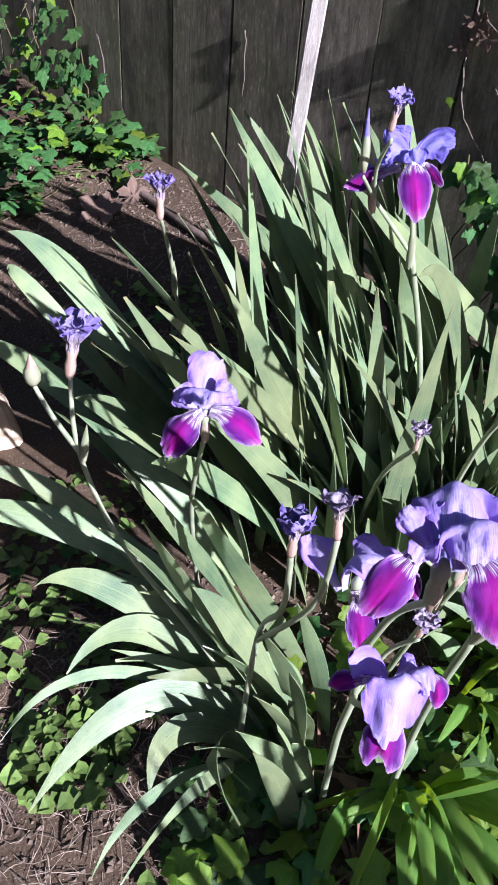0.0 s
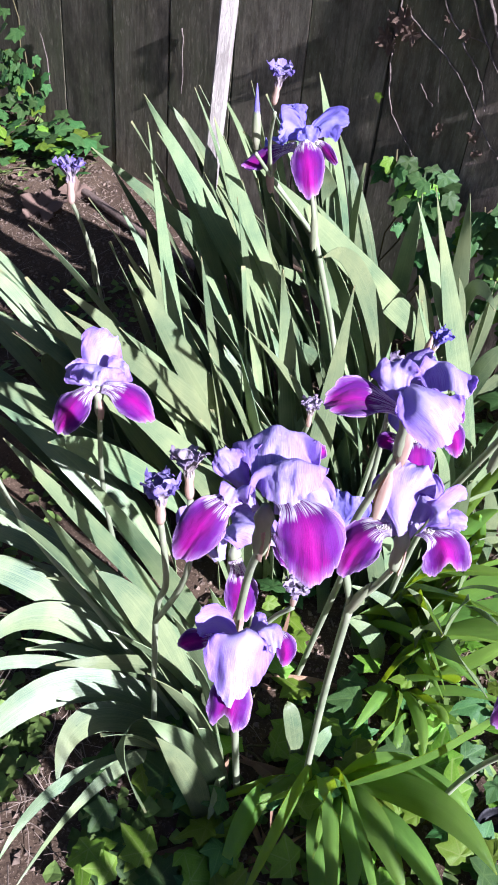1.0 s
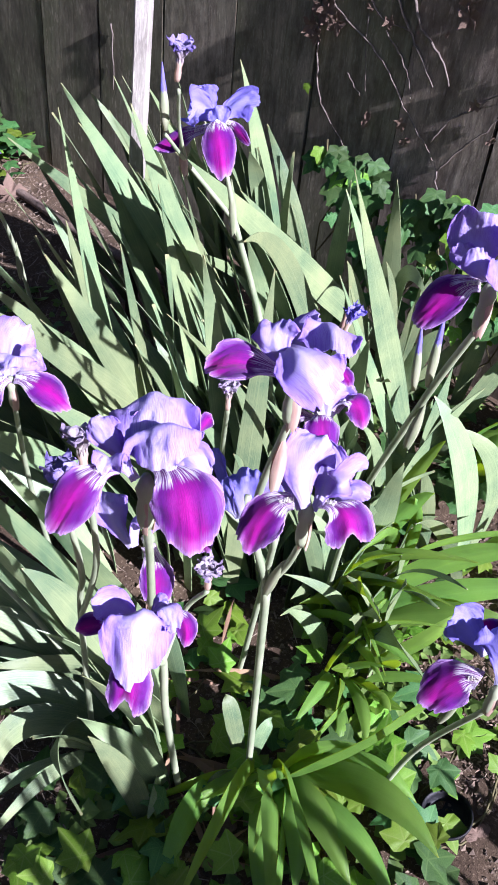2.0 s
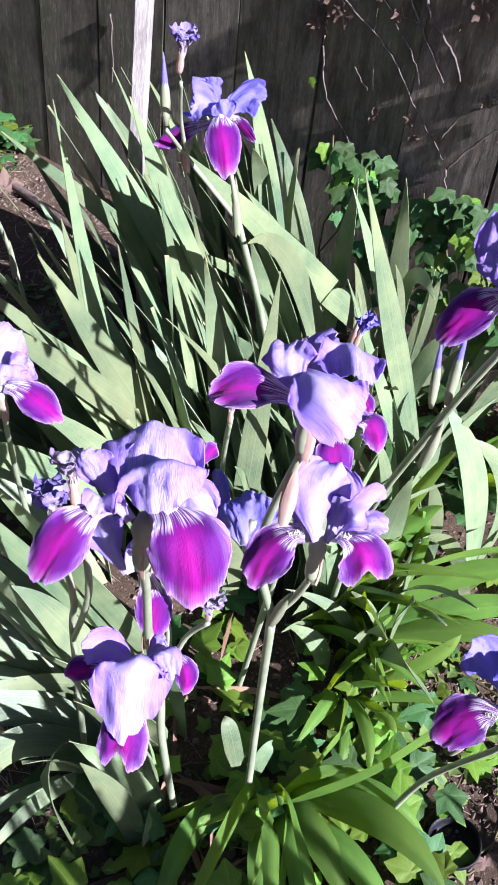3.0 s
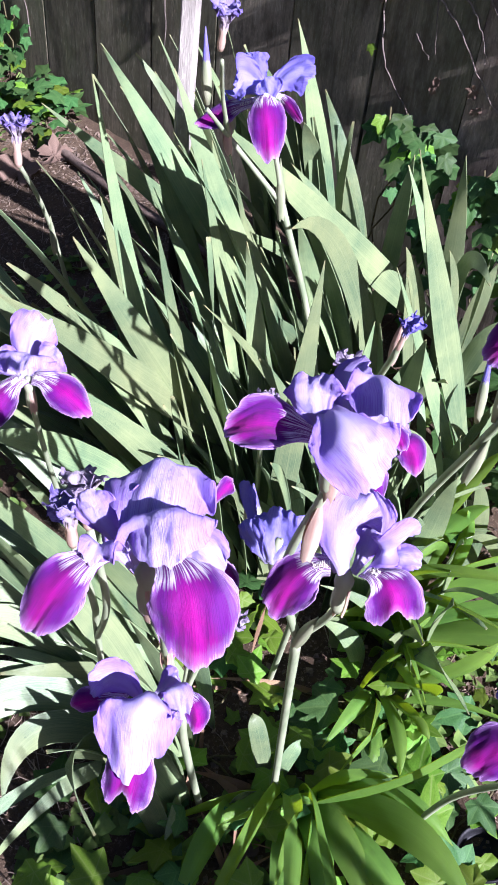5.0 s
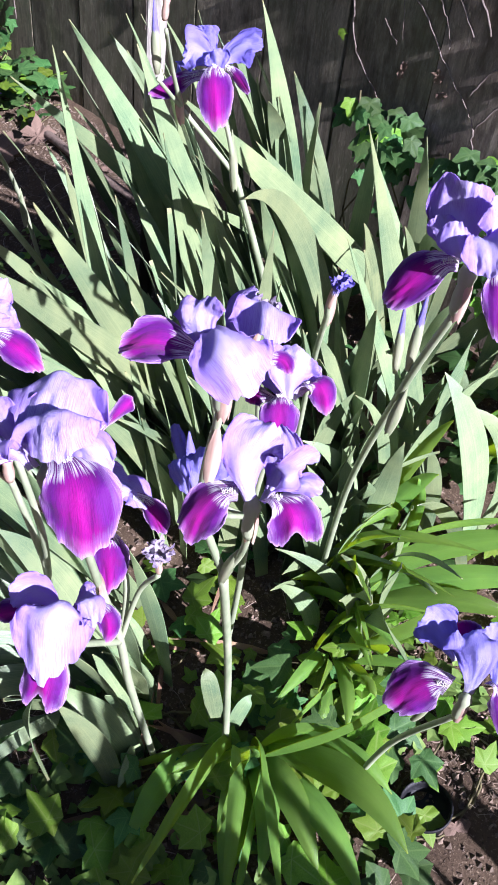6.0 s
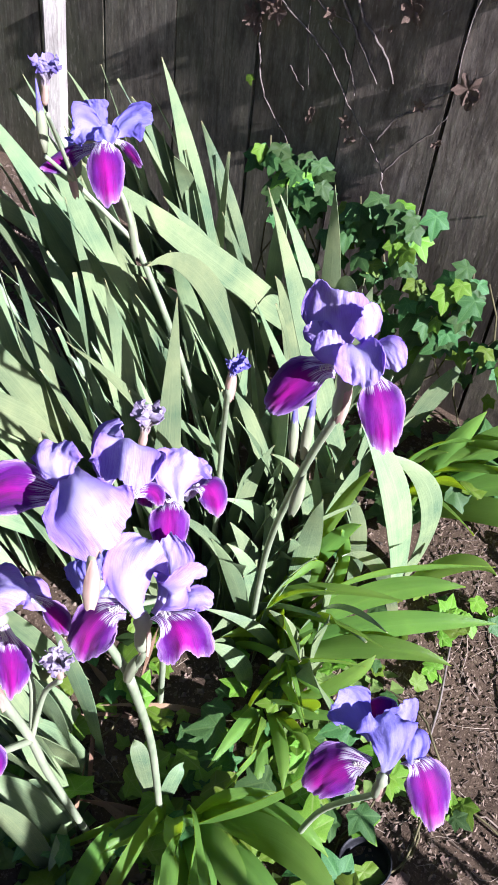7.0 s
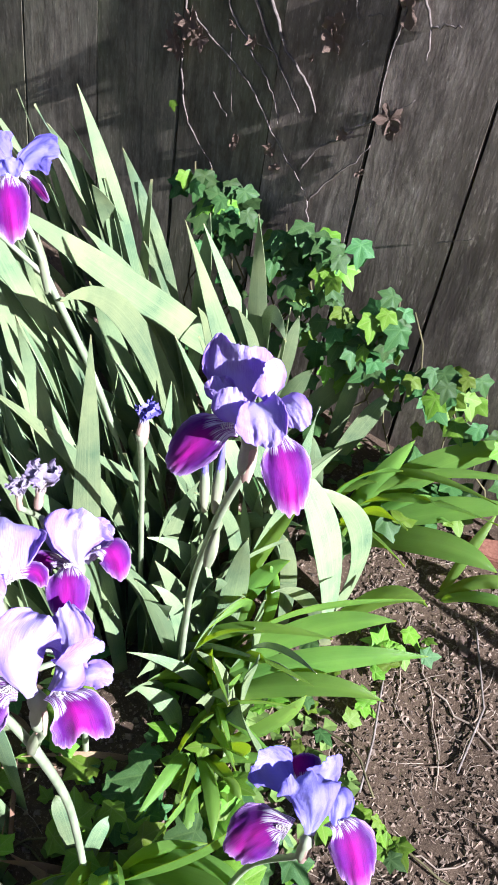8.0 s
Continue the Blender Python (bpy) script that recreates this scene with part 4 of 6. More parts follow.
clump("bright green strap leaves spreading over soil", LEAVES_LIME_A + more_leaves(31, 12, (-0.18, -0.08), (1.08, 1.18), (-0.05, 0.26), (-0.16, 0.20), (0.10, 0.30), (0.022, 0.036), 0.25), LIME_LEAF, CS, 8, "lily_clump", "lily leaves", 0.3, 0.42, 0.85)
clump("short lime-green strap leaves among ivy", LEAVES_LIME_B + more_leaves(32, 8, (-0.08, 0.0), (1.0, 1.08), (-0.02, 0.18), (-0.16, 0.10), (0.06, 0.22), (0.020, 0.034), 0.25), LIME_LEAF, CS, 9, "lily_clump", "lily leaves", 0.3, 0.42, 0.85, swing=25)
clump("glossy green strap leaves fanning low", LEAVES_LIME_C + more_leaves(33, 9, (-0.07, 0.02), (0.76, 0.86), (-0.12, 0.30), (-0.28, 0.10), (0.03, 0.22), (0.024, 0.044), 0.28), LIME_LEAF, CS, 10, "lily_clump", "lily leaves", 0.3, 0.42, 0.85, swing=25)
clump("glossy green strap leaves near the fence", LEAVES_LIME_D + more_leaves(34, 8, (-0.17, -0.08), (1.52, 1.62), (0.05, 0.34), (-0.12, 0.14), (0.10, 0.28), (0.020, 0.034), 0.25), LIME_LEAF, CS, 11, "lily_clump", "lily leaves", 0.3, 0.42, 0.85)


# ---- iris stalks with blooms ----
def stalk(label, base, group="iris stalks"):
    base = Vector((base[0], base[1], ground(base[0], base[1]) - 0.01))
    top = thing("iris_stalk", label, "iris", base, group)
    return top, base


def rel(base, *pts):
    return [Vector(p) - base for p in pts]


def stalk_two_heads():
    s, b = stalk("green iris stalk with pale lavender and magenta blooms", (-0.049, 0.792))
    node, n, m = rel(b, (0.020, 0.662, 0.678), (0.067, 0.636, 0.834), (0.065, 0.594, 0.992))
    stem(s, [(0, 0, 0), rel(b, (-0.029, 0.745, 0.351))[0], node], 0.0085, 0.0075)
    stem(s, [node, rel(b, (0.044, 0.656, 0.735))[0], n - Vector((0, 0, 0.034))], 0.006, 0.0045, "side_stem")
    stem(s, [node, rel(b, (0.018, 0.628, 0.80))[0], m - Vector((0.0, 0, 0.034))], 0.0065, 0.0045, "upper_stem")
    bract(s, node - Vector((0, 0, 0.01)), (0.3, -0.1, 1), 200, 0.075, 4)
    # petals: kind, claw, middle, tip, width, way across, dish, notch
    petals = [
        ("standard", (0.068, 0.632, 0.846), (0.061, 0.632, 0.887), (0.058, 0.656, 0.902), 0.051, (0.37, 0.93, 0.05), -0.20, 0.0),
        ("standard", (0.078, 0.638, 0.851), (0.086, 0.651, 0.878), (0.087, 0.671, 0.880), 0.038, (0.16, 0.58, 0.80), 0.20, 0.0),
        ("standard", (0.078, 0.652, 0.840), (0.088, 0.664, 0.858), (0.102, 0.673, 0.856), 0.019, (-0.59, 0.56, 0.58), 0.25, 0.0),
        ("standard", (0.057, 0.639, 0.830), (0.036, 0.647, 0.850), (0.025, 0.659, 0.868), 0.032, (0.86, 0.24, 0.45), -0.30, 0.0),
        ("standard", (0.064, 0.650, 0.827), (0.054, 0.677, 0.848), (0.037, 0.684, 0.866), 0.037, (0.84, 0.43, 0.32), -0.20, 0.0),
        ("fall", (0.058, 0.628, 0.849), (0.045, 0.612, 0.838), (0.038, 0.595, 0.795), 0.039, (0.98, 0.09, -0.17), 0.20, 0.0),
        ("fall", (0.079, 0.641, 0.853), (0.101, 0.640, 0.858), (0.118, 0.636, 0.829), 0.041, (0.53, 0.83, 0.18), 0.20, 1.0),
    ]
    flower(s, n, b, petals, 21)
    # petals: kind, claw, middle, tip, width, way across, dish, notch
    petals = [
        ("fall", (0.060, 0.585, 1.000), (0.044, 0.565, 1.010), (0.029, 0.541, 1.007), 0.039, (-0.76, 0.62, 0.20), 0.20, 0.0),
        ("standard", (0.054, 0.591, 1.016), (0.082, 0.575, 1.028), (0.110, 0.574, 1.011), 0.048, (0.03, 0.98, 0.19), 0.10, 0.0),
        ("standard", (0.068, 0.600, 0.999), (0.062, 0.626, 1.025), (0.092, 0.599, 1.026), 0.041, (0.81, 0.59, -0.07), 0.45, 0.0),
        ("standard", (0.065, 0.606, 0.992), (0.047, 0.619, 1.008), (0.049, 0.632, 1.024), 0.029, (0.71, 0.29, 0.64), -0.20, 0.0),
        ("standard", (0.067, 0.586, 1.004), (0.055, 0.577, 1.028), (0.046, 0.590, 1.036), 0.033, (0.72, 0.54, 0.43), -0.30, 0.0),
        ("fall", (0.071, 0.614, 0.987), (0.077, 0.630, 0.989), (0.086, 0.630, 0.982), 0.013, (-0.18, 0.70, 0.70), 0.20, 0.0),
    ]
    flower(s, m, b, petals, 33)
    bract(s, m - Vector((0.006, 0.0, 0.105)), (0.0, 0.1, 1), 40, 0.05, 9)
    return s


def stalk_big():
    s, b = stalk("iris stalk with a large magenta and lavender bloom", (-0.118, 0.701))
    c, low, c2, w = rel(b, (0.038, 0.482, 0.944), (0.029, 0.489, 0.776), (-0.100, 0.610, 0.690), (-0.016, 0.613, 0.698))
    fork, fork2 = rel(b, (-0.050, 0.570, 0.66), (-0.062, 0.60, 0.52))
    stem(s, [(0, 0, 0), rel(b, (-0.085, 0.63, 0.35))[0], fork2, fork], 0.0085, 0.007)
    stem(s, [fork, rel(b, (-0.01, 0.53, 0.80))[0], c - Vector((0, 0, 0.034))], 0.0065, 0.0045, "upper_stem")
    stem(s, [fork2, rel(b, (-0.02, 0.53, 0.64))[0], low - Vector((0, 0, 0.034))], 0.006, 0.0045, "side_stem")
    stem(s, [fork2, rel(b, (-0.066, 0.612, 0.62))[0], c2 - Vector((0, 0, 0.034))], 0.0055, 0.0045, "side_stem")
    stem(s, [fork2, rel(b, (-0.045, 0.612, 0.62))[0], w - Vector((0, 0, 0.02))], 0.0045, 0.004, "side_stem")
    # petals: kind, claw, middle, tip, width, way across, dish, notch
    petals = [
        ("standard", (0.046, 0.487, 0.950), (0.016, 0.512, 0.994), (0.050, 0.475, 0.995), 0.054, (0.50, 0.86, -0.12), 0.90, 0.0),
        ("standard", (0.047, 0.489, 0.958), (0.047, 0.482, 0.999), (0.063, 0.471, 0.984), 0.052, (0.76, 0.55, 0.36), 0.35, 0.0),
        ("standard", (0.036, 0.476, 0.955), (0.020, 0.466, 0.983), (0.007, 0.467, 0.993), 0.023, (0.68, 0.61, 0.40), -0.40, 0.0),
        ("fall", (0.027, 0.464, 0.968), (0.031, 0.436, 0.972), (0.027, 0.414, 0.942), 0.031, (0.94, 0.16, -0.31), 0.25, 0.0),
        ("fall", (0.047, 0.485, 0.970), (0.077, 0.476, 0.977), (0.097, 0.465, 0.940), 0.046, (0.68, 0.72, 0.14), 0.22, 0.0),
        ("fall", (0.041, 0.498, 0.947), (0.030, 0.536, 0.957), (0.030, 0.551, 0.962), 0.015, (-0.09, 0.73, 0.67), 0.20, 0.0),
        ("standard", (0.038, 0.471, 0.958), (0.034, 0.460, 0.982), (0.034, 0.449, 0.976), 0.019, (0.39, 0.91, 0.16), 0.40, 0.0),
        ("standard", (0.049, 0.488, 0.963), (0.063, 0.491, 0.984), (0.078, 0.496, 0.969), 0.025, (0.29, 0.54, 0.79), 0.35, 0.0),
    ]
    flower(s, c, b, petals, 41)
    # petals: kind, claw, middle, tip, width, way across, dish, notch
    petals = [
        ("standard", (0.029, 0.491, 0.785), (0.044, 0.473, 0.818), (0.058, 0.453, 0.766), 0.056, (0.57, 0.79, -0.22), 0.50, 0.0),
        ("standard", (0.026, 0.487, 0.776), (0.010, 0.479, 0.795), (0.005, 0.459, 0.797), 0.028, (-0.21, 0.40, 0.89), -0.30, 0.0),
        ("standard", (0.034, 0.491, 0.789), (0.041, 0.499, 0.805), (0.057, 0.493, 0.797), 0.021, (0.39, 0.92, 0.08), 0.30, 0.0),
        ("standard", (0.025, 0.495, 0.776), (0.027, 0.509, 0.786), (0.029, 0.515, 0.790), 0.018, (0.93, 0.36, -0.07), -0.20, 0.0),
        ("fall", (0.043, 0.471, 0.781), (0.051, 0.457, 0.771), (0.063, 0.437, 0.746), 0.036, (0.79, 0.61, 0.11), 0.15, 0.8),
        ("fall", (0.042, 0.502, 0.799), (0.057, 0.505, 0.799), (0.066, 0.499, 0.781), 0.019, (0.72, 0.69, 0.08), 0.25, 0.0),
        ("fall", (0.017, 0.478, 0.783), (0.005, 0.462, 0.785), (-0.006, 0.450, 0.775), 0.020, (-0.29, 0.34, 0.90), -0.25, 0.0),
        ("fall", (0.012, 0.482, 0.774), (-0.006, 0.486, 0.775), (-0.014, 0.488, 0.783), 0.013, (0.63, 0.50, 0.60), 0.20, 0.0),
    ]
    flower(s, low, b, petals, 52)
    # petals: kind, claw, middle, tip, width, way across, dish, notch
    petals = [
        ("standard", (-0.105, 0.596, 0.684), (-0.111, 0.609, 0.720), (-0.083, 0.628, 0.724), 0.049, (-0.16, 0.90, 0.41), 0.20, 0.0),
        ("standard", (-0.112, 0.597, 0.676), (-0.146, 0.598, 0.700), (-0.162, 0.604, 0.716), 0.045, (0.77, 0.59, 0.23), -0.30, 0.0),
        ("standard", (-0.100, 0.606, 0.689), (-0.093, 0.632, 0.719), (-0.067, 0.639, 0.708), 0.030, (-0.39, 0.74, 0.55), 0.20, 0.0),
        ("fall", (-0.083, 0.634, 0.714), (-0.065, 0.642, 0.708), (-0.049, 0.643, 0.684), 0.027, (0.46, 0.56, 0.69), 0.20, 0.0),
        ("fall", (-0.095, 0.605, 0.686), (-0.081, 0.603, 0.659), (-0.062, 0.586, 0.625), 0.037, (0.69, 0.72, 0.09), 0.20, 0.0),
    ]
    flower(s, c2, b, petals, 63)
    wilted_bloom(s, w, (0.1, -0.1, 1), 0.55, 5, WILTED_PALE)
    bract(s, fork - Vector((0, 0, 0.02)), (0.1, -0.1, 1), 110, 0.06, 6)
    return s


def stalk_behind_centre():
    s, b = stalk("iris stalk with lavender bloom behind the tall ones", (-0.20, 0.93))
    m2, n2, d6 = rel(b, (0.010, 0.724, 0.853), (-0.025, 0.672, 0.755), (-0.028, 0.723, 0.912))
    fork = rel(b, (-0.06, 0.78, 0.60))[0]
    stem(s, [(0, 0, 0), rel(b, (-0.13, 0.86, 0.32))[0], fork], 0.008, 0.007)
    stem(s, [fork, rel(b, (-0.02, 0.745, 0.74))[0], m2 - Vector((0, 0, 0.034))], 0.006, 0.0045, "upper_stem")
    stem(s, [fork, rel(b, (-0.045, 0.72, 0.66))[0], n2 - Vector((0, 0, 0.034))], 0.005, 0.0045, "side_stem")
    stem(s, [fork, rel(b, (-0.045, 0.755, 0.78))[0], d6 - Vector((0, 0, 0.03))], 0.005, 0.004, "side_stem")
    # petals: kind, claw, middle, tip, width, way across, dish, notch
    petals = [
        ("standard", (0.015, 0.722, 0.862), (0.012, 0.724, 0.888), (0.005, 0.741, 0.899), 0.050, (0.50, 0.86, 0.06), -0.20, 0.0),
        ("standard", (0.007, 0.724, 0.854), (-0.008, 0.722, 0.871), (-0.027, 0.733, 0.878), 0.025, (0.84, 0.33, 0.43), -0.20, 0.0),
        ("standard", (0.013, 0.731, 0.856), (0.015, 0.746, 0.874), (0.018, 0.754, 0.878), 0.029, (0.83, 0.01, -0.56), -0.20, 0.0),
        ("fall", (0.012, 0.714, 0.865), (0.023, 0.703, 0.870), (0.039, 0.688, 0.841), 0.034, (0.69, 0.72, 0.09), 0.25, 0.0),
        ("fall", (0.017, 0.729, 0.866), (0.030, 0.739, 0.880), (0.046, 0.736, 0.859), 0.027, (0.43, 0.87, 0.24), 0.25, 0.0),
        ("fall", (0.001, 0.723, 0.850), (-0.014, 0.717, 0.849), (-0.018, 0.711, 0.840), 0.021, (-0.38, 0.26, 0.89), 0.20, 0.0),
    ]
    flower(s, m2, b, petals, 71)
    # petals: kind, claw, middle, tip, width, way across, dish, notch
    petals = [
        ("standard", (-0.021, 0.662, 0.743), (-0.030, 0.668, 0.769), (-0.040, 0.684, 0.782), 0.052, (0.79, 0.47, 0.39), -0.20, 0.0),
        ("standard", (-0.027, 0.661, 0.739), (-0.043, 0.659, 0.757), (-0.059, 0.666, 0.765), 0.028, (0.86, 0.24, 0.45), -0.20, 0.0),
        ("standard", (-0.017, 0.671, 0.741), (-0.017, 0.689, 0.763), (-0.023, 0.701, 0.777), 0.030, (0.67, 0.74, 0.01), -0.20, 0.0),
        ("standard", (-0.041, 0.669, 0.734), (-0.069, 0.678, 0.760), (-0.086, 0.686, 0.779), 0.018, (0.85, 0.14, 0.51), -0.20, 0.0),
    ]
    flower(s, n2, b, petals, 77, STANDARD_BLUE)
    wilted_bloom(s, d6, (0.1, 0.1, 1), 0.55, 8, WILTED_PALE)
    bud(s, rel(b, (-0.105, 0.728, 0.655))[0], (-0.1, 0.0, 1), 0.07, 0.009, 3)
    stem(s, [fork, rel(b, (-0.09, 0.75, 0.62))[0], rel(b, (-0.105, 0.728, 0.655))[0]], 0.004, 0.004, "side_stem")
    return s


def stalk_right():
    s, b = stalk("slanting iris stalk with a bloom and two closed buds", (-0.165, 1.123))
    r, node, rb = rel(b, (0.092, 0.810, 0.993), (0.030, 0.872, 0.80), (0.040, 0.862, 0.85))
    stem(s, [(0, 0, 0), rel(b, (-0.093, 1.021, 0.445))[0], node, r - Vector((0, 0, 0.034))], 0.0085, 0.005)
    # petals: kind, claw, middle, tip, width, way across, dish, notch
    petals = [
        ("standard", (0.086, 0.810, 1.002), (0.068, 0.818, 1.021), (0.062, 0.819, 1.055), 0.049, (0.84, 0.52, 0.19), -0.35, 0.0),
        ("standard", (0.095, 0.809, 1.009), (0.098, 0.819, 1.030), (0.090, 0.817, 1.052), 0.028, (0.02, 0.99, 0.12), -0.30, 0.0),
        ("standard", (0.089, 0.814, 1.018), (0.104, 0.798, 1.029), (0.119, 0.789, 1.012), 0.033, (0.89, 0.40, 0.24), -0.25, 0.0),
        ("standard", (0.091, 0.802, 1.007), (0.086, 0.793, 1.020), (0.076, 0.801, 1.031), 0.024, (0.64, 0.77, 0.02), -0.30, 0.0),
        ("standard", (0.099, 0.816, 1.013), (0.113, 0.814, 1.031), (0.128, 0.811, 1.020), 0.022, (0.08, 0.41, 0.91), 0.20, 0.0),
        ("standard", (0.081, 0.813, 1.001), (0.065, 0.810, 1.013), (0.056, 0.809, 1.025), 0.021, (0.65, 0.67, 0.36), -0.20, 0.0),
        ("fall", (0.086, 0.802, 1.003), (0.071, 0.787, 0.994), (0.054, 0.772, 0.958), 0.036, (0.88, -0.15, -0.44), 0.25, 0.0),
        ("fall", (0.110, 0.810, 1.007), (0.128, 0.797, 1.007), (0.149, 0.789, 0.971), 0.034, (0.62, 0.76, 0.18), 0.25, 0.0),
    ]
    flower(s, r, b, petals, 81)
    bud(s, rb + Vector((0.004, -0.012, 0.0)), (-0.05, 0.05, 1), 0.085, 0.0048, 2)
    bud(s, rb + Vector((-0.014, -0.002, -0.02)), (-0.15, 0.05, 1), 0.075, 0.0044, 4)
    bract(s, node - Vector((0, 0, 0.05)), (0.15, -0.1, 1), 300, 0.07, 8)
    return s


def stalk_low_blue():
    s, b = stalk("low iris stalk with a bloom tinted blue-violet for shade", (0.123, 0.895))
    f = rel(b, (0.236, 0.809, 0.568))[0]
    stem(s, [(0, 0, 0), rel(b, (0.165, 0.868, 0.27))[0], f - Vector((0, 0, 0.034))], 0.008, 0.005)
    # petals: kind, claw, middle, tip, width, way across, dish, notch
    petals = [
        ("standard", (0.208, 0.819, 0.595), (0.183, 0.814, 0.623), (0.163, 0.805, 0.637), 0.049, (0.26, 0.70, 0.67), -0.22, 0.0),
        ("standard", (0.236, 0.810, 0.576), (0.227, 0.809, 0.636), (0.204, 0.826, 0.641), 0.057, (0.80, 0.59, 0.14), -0.35, 0.2),
        ("standard", (0.221, 0.833, 0.591), (0.218, 0.853, 0.608), (0.211, 0.859, 0.625), 0.037, (0.53, 0.85, 0.03), -0.25, 0.0),
        ("standard", (0.229, 0.826, 0.594), (0.238, 0.841, 0.615), (0.253, 0.823, 0.604), 0.028, (0.14, 0.96, 0.23), 0.20, 0.0),
        ("fall", (0.208, 0.833, 0.585), (0.193, 0.848, 0.593), (0.182, 0.855, 0.599), 0.044, (0.82, 0.46, 0.34), -0.20, 0.0),
        ("fall", (0.218, 0.802, 0.576), (0.198, 0.791, 0.566), (0.182, 0.765, 0.527), 0.055, (0.82, -0.27, -0.51), 0.20, 0.0),
        ("fall", (0.246, 0.826, 0.597), (0.267, 0.824, 0.602), (0.300, 0.811, 0.555), 0.047, (0.63, 0.76, 0.16), 0.22, 0.0),
    ]
    # The bluer petal colour stands in for the shade on this bloom.
    flower(s, f, b, petals, 91, STANDARD_BLUE)
    bract(s, rel(b, (0.185, 0.85, 0.40))[0], (0.2, -0.1, 1), 30, 0.08, 3)
    return s


def stalk_tall_back():
    s, b = stalk("tall iris stalk with a flared violet bloom and buds", (-0.43, 1.30))
    t, node, dry, bd, low = rel(b, (-0.407, 1.007, 0.933), (-0.413, 1.058, 0.789), (-0.372, 0.898, 1.042), (-0.432, 0.935, 0.940), (-0.449, 0.975, 0.900))
    stem(s, [(0, 0, 0), rel(b, (-0.41, 1.17, 0.50))[0], node], 0.0085, 0.007)
    stem(s, [node, rel(b, (-0.412, 1.035, 0.86))[0], t - Vector((0, 0, 0.034))], 0.0055, 0.0045, "side_stem")
    fork = rel(b, (-0.445, 0.985, 0.885))[0]
    stem(s, [node, fork], 0.0055, 0.0045, "upper_stem")
    stem(s, [fork, rel(b, (-0.425, 0.952, 0.945))[0], dry - Vector((0, 0, 0.03))], 0.0042, 0.0034, "upper_stem")
    stem(s, [fork, bd - Vector((0, 0, 0.005))], 0.0042, 0.0036, "side_stem")
    # petals: kind, claw, middle, tip, width, way across, dish, notch
    petals = [
        ("standard", (-0.408, 1.011, 0.937), (-0.432, 0.995, 0.956), (-0.428, 0.971, 0.948), 0.052, (0.03, 0.54, 0.84), -0.30, 0.0),
        ("standard", (-0.420, 1.017, 0.935), (-0.450, 1.024, 0.954), (-0.463, 1.024, 0.971), 0.039, (0.72, 0.46, 0.51), -0.20, 0.0),
        ("standard", (-0.410, 1.013, 0.939), (-0.409, 1.038, 0.959), (-0.383, 1.055, 0.969), 0.043, (-0.69, 0.46, 0.56), 0.30, 0.0),
        ("standard", (-0.400, 1.000, 0.937), (-0.402, 0.999, 0.952), (-0.412, 1.003, 0.962), 0.034, (0.80, 0.53, 0.29), -0.30, 0.0),
        ("fall", (-0.408, 1.004, 0.945), (-0.388, 0.986, 0.939), (-0.355, 0.966, 0.894), 0.046, (0.69, 0.72, 0.09), 0.25, 0.0),
        ("fall", (-0.407, 1.019, 0.942), (-0.393, 1.024, 0.936), (-0.369, 1.026, 0.921), 0.017, (0.47, 0.18, 0.86), 0.20, 0.0),
        ("fall", (-0.433, 1.015, 0.927), (-0.459, 0.991, 0.912), (-0.477, 0.961, 0.893), 0.033, (0.88, -0.26, -0.39), 0.20, 0.0),
    ]
    flower(s, t, b, petals, 101, STANDARD_BLUE)
    wilted_bloom(s, dry, (0.15, 0.0, 1), 0.6, 14, WILTED)
    bud(s, bd, (-0.1, 0.0, 1), 0.080, 0.0056, 6)
    bud(s, fork + Vector((-0.01, 0.01, 0.0)), (-0.6, 0.35, 0.5), 0.055, 0.009, 9)
    bract(s, node - Vector((0, 0, 0.02)), (0.0, -0.15, 1), 300, 0.085, 5)
    bract(s, fork - Vector((0, 0, 0.02)), (-0.1, -0.1, 1), 60, 0.05, 7)
    return s


def stalk_left():
    s, b = stalk("iris stalk with a small lavender and magenta bloom", (-0.60, 0.83))
    f = rel(b, (-0.412, 0.662, 0.686))[0]
    stem(s, [(0, 0, 0), rel(b, (-0.53, 0.745, 0.36))[0], f - Vector((0, 0, 0.034))], 0.008, 0.005)
    # petals: kind, claw, middle, tip, width, way across, dish, notch
    petals = [
        ("standard", (-0.417, 0.665, 0.692), (-0.443, 0.688, 0.716), (-0.440, 0.709, 0.739), 0.054, (0.39, 0.92, 0.02), -0.20, 0.0),
        ("standard", (-0.412, 0.661, 0.692), (-0.418, 0.666, 0.724), (-0.398, 0.647, 0.722), 0.069, (0.73, 0.67, 0.14), 0.30, 0.0),
        ("standard", (-0.417, 0.661, 0.689), (-0.434, 0.649, 0.707), (-0.451, 0.644, 0.716), 0.039, (0.21, 0.68, 0.70), -0.20, 0.0),
        ("standard", (-0.412, 0.666, 0.689), (-0.404, 0.685, 0.713), (-0.400, 0.699, 0.722), 0.039, (0.79, 0.28, -0.54), -0.20, 0.0),
        ("fall", (-0.414, 0.656, 0.698), (-0.409, 0.626, 0.692), (-0.412, 0.596, 0.654), 0.050, (0.96, 0.25, -0.11), 0.20, 0.0),
        ("fall", (-0.406, 0.665, 0.699), (-0.375, 0.676, 0.699), (-0.341, 0.693, 0.671), 0.044, (-0.11, 0.86, 0.50), 0.20, 0.0),
    ]
    flower(s, f, b, petals, 111)
    return s


